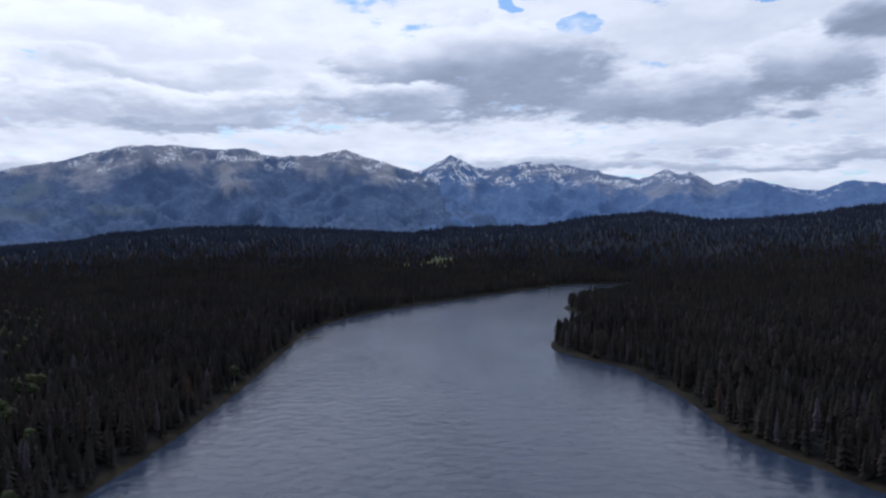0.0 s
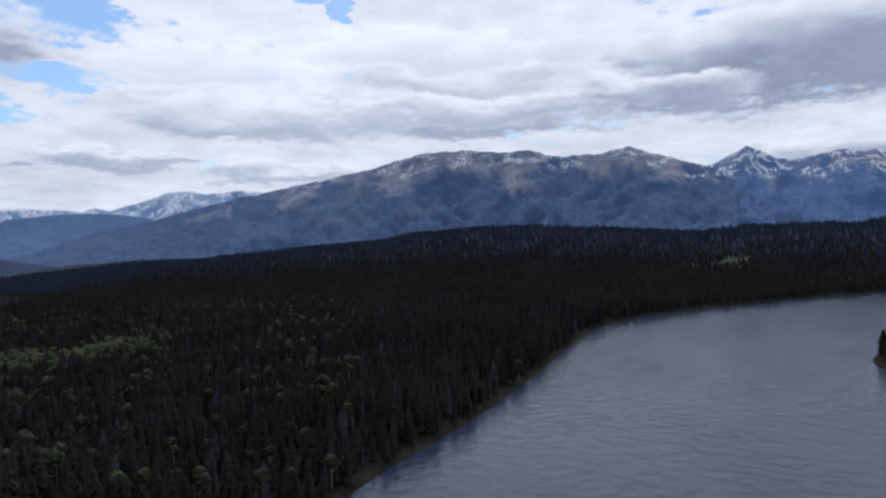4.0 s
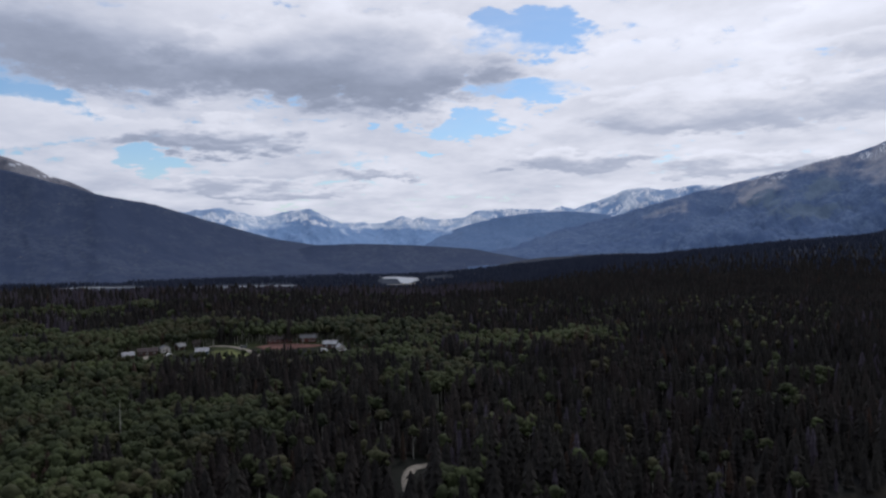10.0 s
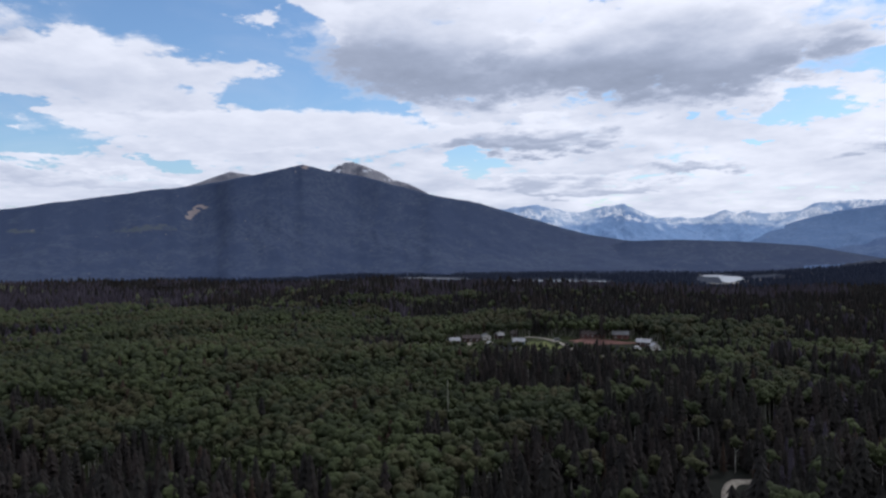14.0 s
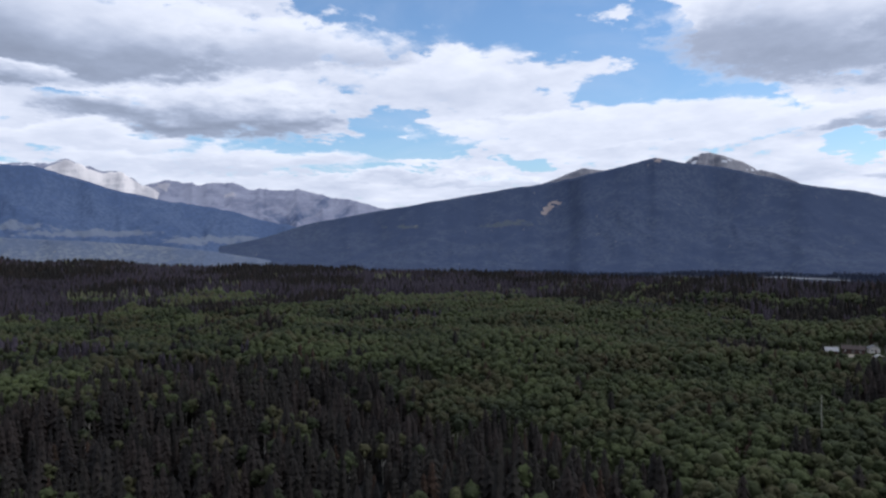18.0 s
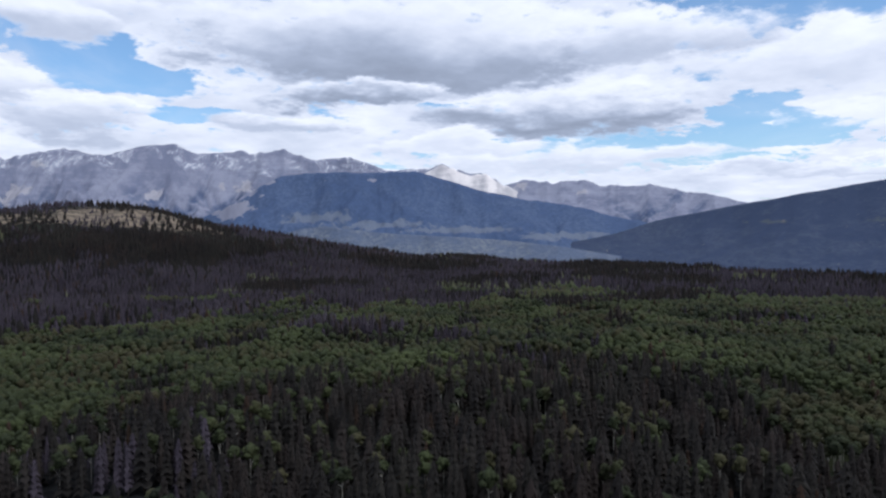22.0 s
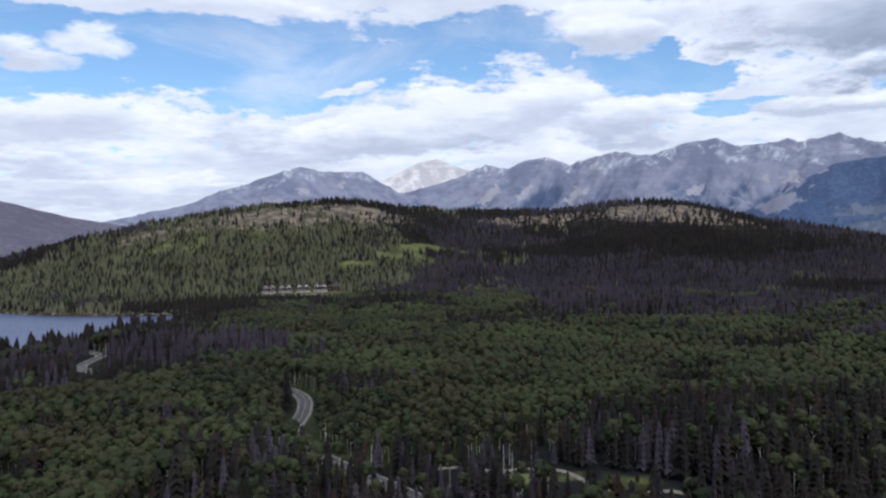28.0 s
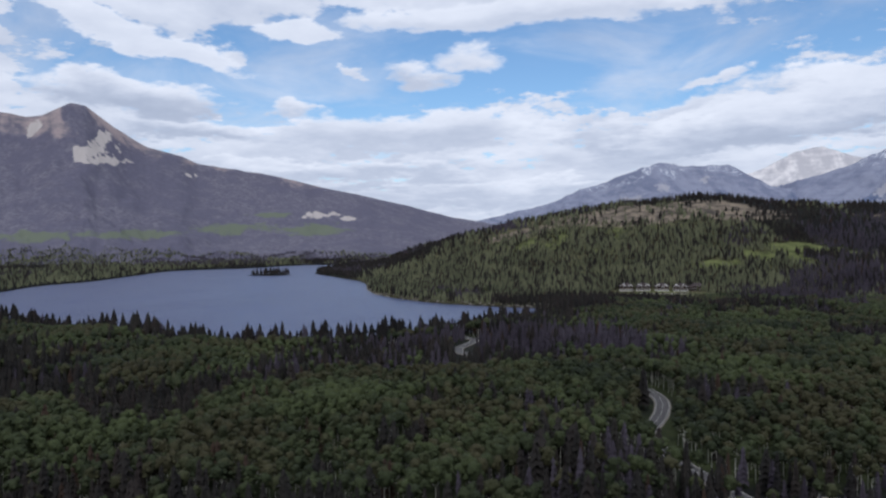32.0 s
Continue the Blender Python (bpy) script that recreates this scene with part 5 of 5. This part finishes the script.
def lodge_unit(az, r, turn=0.0, dark=False):
    """A two-storey chalet: pale ground floor, brown upper floor, hipped dark roof with two white-edged gables."""
    e = tagged(base_at("lodge", az, r, turn, -0.5), "brown-roofed two-storey lakeside lodge with white gables" if not dark else "low dark-roofed lodge building among trees", "hotel", "lodge buildings by the lake")
    e.matrix_world = e.matrix_world @ Matrix.Diagonal((1.0, 1.0, 1.05, 1))
    w, d = (19.0, 12.0)
    part("ground_floor", box(w, d, 3.6), TAN_WALL if not dark else BROWN_WALL, e)
    part("upper_floor", box(w - 0.6, d - 0.6, 2.9, 0, 0, 3.6), BROWN_WALL, e)
    z, o, top = 6.5, 1.0, 4.0
    hip = 5.0
    corners = [(-w / 2 - o, -d / 2 - o, z - 0.4), (w / 2 + o, -d / 2 - o, z - 0.4), (w / 2 + o, d / 2 + o, z - 0.4), (-w / 2 - o, d / 2 + o, z - 0.4)]
    ra, rb = (-w / 2 + hip, 0, z + top), (w / 2 - hip, 0, z + top)
    for p in ([corners[0], corners[1], rb, ra], [corners[2], corners[3], ra, rb], [corners[1], corners[2], rb], [corners[3], corners[0], ra]):
        part("roof_slope", slab(p, 0.3), DARK_ROOF, e)
    if not dark:
        for s in (-1, 1):
            gx = s * w * 0.26
            g = prism([(gx - 2.6, z - 0.1), (gx + 2.6, z - 0.1), (gx, z + 2.7)], -d / 2 - 0.9, -d / 2 + 3.0)
            part("gable", g, BROWN_WALL, e)
            for q in (-1, 1):
                b = slab([(gx + q * 3.0, -d / 2 - 1.15, z - 0.4), (gx + q * 3.0, -d / 2 - 0.75, z - 0.4), (gx, -d / 2 - 0.75, z + 2.8), (gx, -d / 2 - 1.15, z + 2.8)], 0.95)
                part("bargeboard", b, TRIM, e, "white gable board")
            window(e, gx, -d / 2 - 0.9, z + 0.3, 1.4, 1.3, TRIM)
    part("balcony", box(w, 1.5, 0.2, 0, -d / 2 - 0.75, 3.5), BROWN_WALL, e)
    rail = part("balcony_rail", box(w, 0.08, 0.12, 0, -d / 2 - 1.45, 4.6), BROWN_WALL, e)
    for k in range(9):
        part("post", box(0.12, 0.12, 0.95, -w / 2 + 0.1 + k * (w - 0.2) / 8, -d / 2 - 1.45, 3.7), BROWN_WALL, rail)
    for k in range(5):
        x = -w / 2 + w * (k + 0.5) / 5
        window(e, x, -d / 2, 1.0, 2.0, 1.7, TRIM)
        window(e, x, -d / 2 + 0.3, 4.3, 1.6, 1.5, TRIM)
    return e


for a, r, turn in ((197.5, 1034, 8), (196.2, 1038, 4), (194.8, 1036, 0), (193.4, 1040, -5)):
    lodge_unit(a, r, turn)
lodge_unit(192.2, 1046, -14, True)


def low_wall():
    e = tagged(base_at("retaining_wall", 194.4, 1004, 3, -0.5), "pale stone retaining wall below the lodge lawn", "wall")
    for k in range(22):
        part("stone", box(2.45, 0.9, 2.2 + 0.25 * random.random(), -27 + 2.5 * k, 0.1 * random.random(), 0, 0.08), STONE, e)


low_wall()

for az_, r_, w, d, h, wl, rf, lb, tn, ax in (
        (83.6, 528, 9, 6, 2.8, BROWN_WALL, PALE_ROOF, "small brown cabin with a pale metal roof", 10, "x"),
        (82.2, 534, 16, 7, 3.0, BROWN_WALL, DARK_ROOF, "long dark cabin in the clearing", -5, "x"),
        (81.0, 538, 8, 6, 2.8, TAN_WALL, PALE_ROOF, "tan cabin with a pale roof", 15, "y"),
        (79.9, 541, 7, 6, 2.6, BROWN_WALL, PALE_ROOF, "small cabin with a whitish roof", 30, "x"),
        (78.3, 508, 10, 7, 3.2, BLUE_WALL, PALE_ROOF, "blue-walled cabin with a bright white roof", -8, "x"),
        (78.7, 546, 7, 5, 2.6, BROWN_WALL, DARK_ROOF, "little dark cabin at the wood's edge", 0, "x"),
        (72.4, 540, 22, 8, 3.0, RED_ROOF, DARK_ROOF, "long red-brown barn with a dark roof", 4, "x"),
        (70.2, 541, 14, 8, 3.4, RED_ROOF, PALE_ROOF, "red-brown barn with a pale roof", 4, "x"),
        (68.4, 518, 12, 7, 3.2, BROWN_WALL, PALE_ROOF, "brown cabin with a grey metal roof", -12, "x"),
        (67.6, 505, 7, 6, 2.8, TAN_WALL, PALE_ROOF, "small tan shed with a pale roof", 20, "y")):
    cabin(az_, r_, w * 0.8, d * 0.85, h, wl, rf, lb, tn, 1.9, ax)


def vehicle(az, r, turn, paint, label):
    e = tagged(base_at("van", az, r, turn, 0.05), label, "vehicle", "vehicles parked in the clearing")
    body = part("body", prism([(-2.4, 0.35), (2.4, 0.35), (2.45, 1.0), (1.7, 1.15), (1.2, 1.95), (-2.3, 2.0), (-2.45, 1.0)], -0.95, 0.95), paint, e)
    part("windscreen", prism([(1.66, 1.2), (1.72, 1.2), (1.27, 1.9), (1.21, 1.9)], -0.8, 0.8), PANE, body)
    for s in (-0.97, 0.97):
        part("side_window", box(2.6, 0.03, 0.55, -0.5, s, 1.25), PANE, body)
    for x in (-1.5, 1.5):
        for y in (-0.9, 0.9):
            bm = bmesh.new()
            bmesh.ops.create_cone(bm, cap_ends=True, segments=14, radius1=0.36, radius2=0.36, depth=0.24, matrix=Matrix.Translation((x, y, 0.36)) @ Matrix.Rotation(math.pi / 2, 4, "X"))
            part("wheel", bm, TYRE, e)


WHITE_CAR, GREY_CAR = car_paint("white_paint", (0.6, 0.6, 0.6)), car_paint("grey_paint", (0.18, 0.19, 0.2))
for a, r, tn, pm, lb in ((67.0, 496, 20, WHITE_CAR, "white van parked on gravel"), (68.9, 505, -30, WHITE_CAR, "white van parked beside a cabin"), (80.7, 521, 60, WHITE_CAR, "white van parked on grass"),
                         (75.2, 522, 10, GREY_CAR, "grey van parked by the track"), (193.9, 990, 5, WHITE_CAR, "white van parked below the lodge"), (195.2, 992, -10, GREY_CAR, "grey van parked below the lodge"), (196.3, 1000, 0, WHITE_CAR, "white van parked by the lodge")):
    vehicle(a, r, tn, pm, lb)


# ---- road, track and trail ----
def ribbon(name, line, half, lift, mat, label, off=0.0):
    """A strip laid over the land along a line."""
    t = np.gradient(line, axis=0)
    t /= np.hypot(t[:, 0], t[:, 1])[:, None]
    n = np.stack([-t[:, 1], t[:, 0]], 1)
    z = land(line[:, 0], line[:, 1])
    k = np.ones(9) / 9
    z = np.convolve(np.pad(z, 4, "edge"), k, "valid")
    cols = []
    for q, dz in ((-half - 0.5, -0.9), (-half, 0), (0, 0.05), (half, 0), (half + 0.5, -0.9)):
        p = line + n * (q + off)
        cols.append(np.column_stack([p, z + lift + (dz if abs(off) < 0.01 else 0 if abs(dz) > 0.5 else dz)]))
    ob = grid_mesh(name, np.stack(cols, 1), mat)
    return tagged(ob, label, "road", kind="structure")


def line_of(nodes, n=10):
    q = np.array([xy(a, r) for a, r in nodes])
    q = np.vstack([2 * q[0] - q[1], q, 2 * q[-1] - q[-2]])
    out = []
    for i in range(1, len(q) - 2):
        a, b, c, d = q[i - 1], q[i], q[i + 1], q[i + 2]
        for k in range(n):
            t = k / n
            out.append(0.5 * (2 * b + (c - a) * t + (2 * a - 5 * b + 4 * c - d) * t * t + (3 * b - a - 3 * c + d) * t ** 3))
    return np.array(out)


ribbon("verge", ROAD, 3.6, 0.25, GRAVEL, "pale gravel verge of the winding road")
ribbon("road", ROAD, 3.1, 0.42, ASPHALT, "grey winding asphalt road through aspen woods")


def painted(off, dash, label):
    t = np.gradient(ROAD, axis=0)
    t /= np.hypot(t[:, 0], t[:, 1])[:, None]
    n = np.stack([-t[:, 1], t[:, 0]], 1)
    z = np.convolve(np.pad(land(ROAD[:, 0], ROAD[:, 1]), 4, "edge"), np.ones(9) / 9, "valid") + 0.49
    V, F = [], []
    for i in range(len(ROAD) - 1):
        if dash and i % 3 == 2:
            continue
        o = len(V)
        for j in (i, i + 1):
            for q in (off - 0.09, off + 0.09):
                V.append((*(ROAD[j] + n[j] * q), z[j]))
        F.append((o, o + 1, o + 3, o + 2))
    tagged(raw_mesh("road_marking", np.array(V), np.array(F), [PAINT]), label, "road marking", kind="structure")


painted(0.0, True, "dashed centre line of the road")
painted(2.8, False, "white edge line of the road")
painted(-2.8, False, "white edge line of the road")
ribbon("trail", line_of([(184.5, 238), (182.9, 240), (181, 238), (179.1, 236), (176.8, 238), (175.2, 238), (173.6, 236), (171.8, 227), (170.2, 221), (167.9, 222), (165, 224), (161, 218)]), 0.75, 0.3, GRAVEL, "pale gravel footpath across a clearing")
ribbon("trail", line_of([(175.2, 238), (175.6, 226), (175.5, 214), (177, 200), (182, 190)]), 0.6, 0.3, GRAVEL, "pale gravel footpath across a clearing")
ribbon("track", line_of([(77.8, 538), (76.6, 532), (75.6, 522), (74.6, 508), (73.5, 490), (71, 470)]), 1.9, 0.3, GRAVEL, "pale gravel track to the cabins")
ribbon("track", line_of([(59.0, 247), (60.5, 243), (61.8, 240), (62.3, 232), (62.2, 222), (61.6, 210), (60, 195)]), 1.7, 0.3, GRAVEL, "pale gravel parking track in the forest")
ribbon("shore_track", line_of([(219.0, 1125), (217.2, 1060), (213.8, 950), (210, 905), (206, 872), (202, 850)]), 2.2, 0.3, GRAVEL, "pale track along the far lake shore")


def patch(name, az, r, wa, wr, lift, mat, label):
    """A worn bare patch with an uneven edge, laid over the land."""
    th = np.linspace(0, 2 * np.pi, 40, endpoint=False)
    rows = []
    x0, y0 = xy(az, r)
    a = math.radians(az)
    for q in np.linspace(0.02, 1, 7):
        k = q * (1 + 0.18 * np.sin(3 * th + 1) + 0.10 * np.sin(7 * th))
        u, v = np.cos(th) * wa * k, np.sin(th) * wr * k
        x, y = x0 + u * math.cos(a) - v * math.sin(a), y0 + u * math.sin(a) + v * math.cos(a)
        rows.append(np.stack([x, y, land(x, y) + lift - (0.8 if q == 1 else 0)], -1))
    ob = grid_mesh(name, np.stack(rows), mat, wrap=True)
    return tagged(ob, label, "ground", kind="structure")


patch("yard", 71.8, 524, 25, 9, 0.35, SOIL, "reddish bare soil yard beside the barns")
patch("yard", 81.8, 524, 12, 5, 0.35, GRAVEL, "pale gravel yard between cabins")


# ---- river far down the valley ----
def river(name, nodes, z, label):
    tagged(sheet(name, smooth_loop(nodes, 5), z, RIVER), label, "river", kind="structure")


RIVER = water_material("river_water", (0.30, 0.32, 0.34), 0.2, 0.25, 0.25)
river("river_water", [(64.6, 2640), (63.9, 2470), (62.9, 2440), (62.6, 2230), (61.9, 2190), (61.2, 2400), (61.0, 2480), (62.0, 2500), (62.9, 2570), (63.7, 2560)], -57.3, "pale river bend on the valley floor")
river("river_water", [(61.5, 2290), (60, 2330), (58.4, 2380), (57.4, 2470), (58.2, 2500), (59.6, 2420), (61.2, 2360)], -56.9, "pale river reach beyond the wooded rise")
river("river_water", [(79.6, 2270), (77, 2225), (74.4, 2205), (71.4, 2190), (71.6, 2215), (75.4, 2240), (78, 2265), (79.4, 2300)], -57.3, "thin pale river reach on the valley floor")
river("river_water", [(88.4, 2455), (86.6, 2440), (84.2, 2375), (82.0, 2350), (84.0, 2400), (86.4, 2475)], -57.3, "thin pale river reach on the valley floor")
river("river_water", [(96.4, 2410), (94.6, 2395), (92.2, 2390), (92.3, 2410), (94.8, 2425)], -57.3, "thin pale river reach on the valley floor")


for bar in ([(62.6, 2170), (61.2, 2200), (60.0, 2300), (58.6, 2350), (57.2, 2420), (55.4, 2480)], [(63.6, 2150), (62.2, 2140), (61.0, 2175)]):
    tagged(ribbon("gravel_bar", line_of(bar), 9.0, 0.5, GRAVEL, "pale gravel bar along the river"), category="riverbank")


# ---- jetty on the lake shore ----
def jetty():
    e = new("jetty")
    x, y = xy(11.35, 588)
    e.matrix_world = pose(float(x), float(y), 0.0, 0, 0, 11.35)
    tagged(e, "weathered wooden jetty reaching into the lake", "jetty")
    for k in range(40):
        part("plank", box(0.36, 2.0, 0.06, 0.2 + 0.4 * k, 0, 0.62), PLANK, e)
    for s in (-0.85, 0.85):
        part("beam", box(16.0, 0.14, 0.2, 8.0, s, 0.41), PLANK, e)
        for k in range(6):
            bm = bmesh.new()
            bmesh.ops.create_cone(bm, cap_ends=True, segments=8, radius1=0.14, radius2=0.11, depth=2.6, matrix=Matrix.Translation((0.6 + 3.0 * k, s * 1.1, -0.1)))
            part("post", bm, PLANK, e)


jetty()


# ---- tall bare trunks ----
def bare_trunk(az, r, h, label):
    e = tagged(base_at("bare_trunk", az, r, 0, -0.3), label, "tree trunk", "bare trunks in the woods")
    bm = bmesh.new()
    bmesh.ops.create_cone(bm, cap_ends=True, segments=9, radius1=0.24, radius2=0.05, depth=h, matrix=Matrix.Translation((0, 0, h / 2)))
    part("trunk", bm, BARK, e)
    rng = random.Random(int(az * 10))
    for k in range(7):
        a, z = rng.random() * 6.28, h * (0.45 + 0.5 * rng.random())
        b = bmesh.new()
        ln = 0.6 + rng.random()
        bmesh.ops.create_cone(b, cap_ends=True, segments=5, radius1=0.05, radius2=0.015, depth=ln, matrix=Matrix.Translation((0, 0, z)) @ Matrix.Rotation(a, 4, "Z") @ Matrix.Rotation(1.2, 4, "Y") @ Matrix.Translation((0, 0, ln / 2)))
        part("limb", b, BARK, e)


bare_trunk(84.2, 280, 21.5, "tall pale bare dead trunk")
for a, r, h in ((180.6, 229, 11.5), (178.6, 228, 12.5), (177.9, 228, 10.5), (193.2, 262, 12), (189.5, 236, 11), (206, 300, 13)):
    bare_trunk(a, r, h, "slender white bare trunk at a clearing's edge")


# ---- boulders along the far shore ----
def boulder_mesh(rng):
    bm = bmesh.new()
    bmesh.ops.create_icosphere(bm, subdivisions=1, radius=1.0)
    for v in bm.verts:
        v.co = Vector((v.co.x * 1.2, v.co.y, v.co.z * 0.7)) * (0.75 + 0.5 * rng.random())
    me = bpy.data.meshes.new("boulder")
    bm.to_mesh(me)
    bm.free()
    me.materials.append(STONE)
    return me


rng_b = random.Random(77)
ROCKS = [boulder_mesh(rng_b) for _ in range(5)]
shore_pts = line_of([(218.6, 1300), (218.3, 1150), (217.4, 1045), (213.8, 932), (210, 880), (206, 850), (203, 832), (201, 800)], 9)
for p in shore_pts:
    for _ in range(2):
        x, y = p[0] + rng_b.uniform(-7, 7), p[1] + rng_b.uniform(-7, 7)
        ob = new("boulder", rng_b.choice(ROCKS))
        s = rng_b.uniform(0.6, 2.3)
        ob.matrix_world = Matrix.LocRotScale((x, y, float(land(np.array([x]), np.array([y]))[0]) + 0.15 * s), Euler((0, 0, rng_b.random() * 6)), (s, s, s))
        tagged(ob, "pale weathered boulder on the lake shore", "boulder", "boulders along the lake shore")

# ---- single trees at the forest's near edge ----
TREE_LABEL = ("leafy green aspen with a slender pale trunk", "dark green spruce with drooping boughs", "grey-purple dead pine with bare twigs", "rust-brown dying conifer with thin boughs", "olive pine with thin boughs, toned lighter as if sunlit")
TREE_NAME = ("aspen_tree", "spruce_tree", "dead_pine_tree", "dying_conifer_tree", "pine_tree")


def tree_parts(k, var):
    V, F, M = models("aspen" if k == 0 else "conifer" if k in (1, 4) else "dead_conifer", 0)[var]
    out = []
    for m, mat in ((0, KINDS[k][2]), (1, KINDS[k][1])):
        f = F[M == m]
        used = np.unique(f)
        back = np.zeros(len(V), int)
        back[used] = np.arange(len(used))
        me = bpy.data.meshes.new(("trunk", "crown")[m])
        me.from_pydata(V[used].tolist(), [], back[f].tolist())
        me.materials.append(mat)
        me.polygons.foreach_set("use_smooth", np.full(len(f), k == 0 and m == 1))
        at = me.attributes.new("tone", "FLOAT", "POINT")
        at.data.foreach_set("value", np.full(len(used), 0.25 + 0.1 * var, np.float32))
        out.append(me)
    return out


SHAPES = {(k, v): tree_parts(k, v) for k in range(5) for v in range(8 if k == 0 else 6)}
random.Random(3).shuffle(singles)
for k, v, x, y, z, h, w, turn in singles:
    e = new(TREE_NAME[k])
    e.matrix_world = Matrix.LocRotScale((x, y, z - 0.3), Euler((0, 0, turn)), (w, w, h))
    tagged(e, TREE_LABEL[k], "tree", "trees at the forest's near edge")
    for nm, me in zip(("trunk", "crown"), SHAPES[k, v]):
        new(nm, me).parent = e
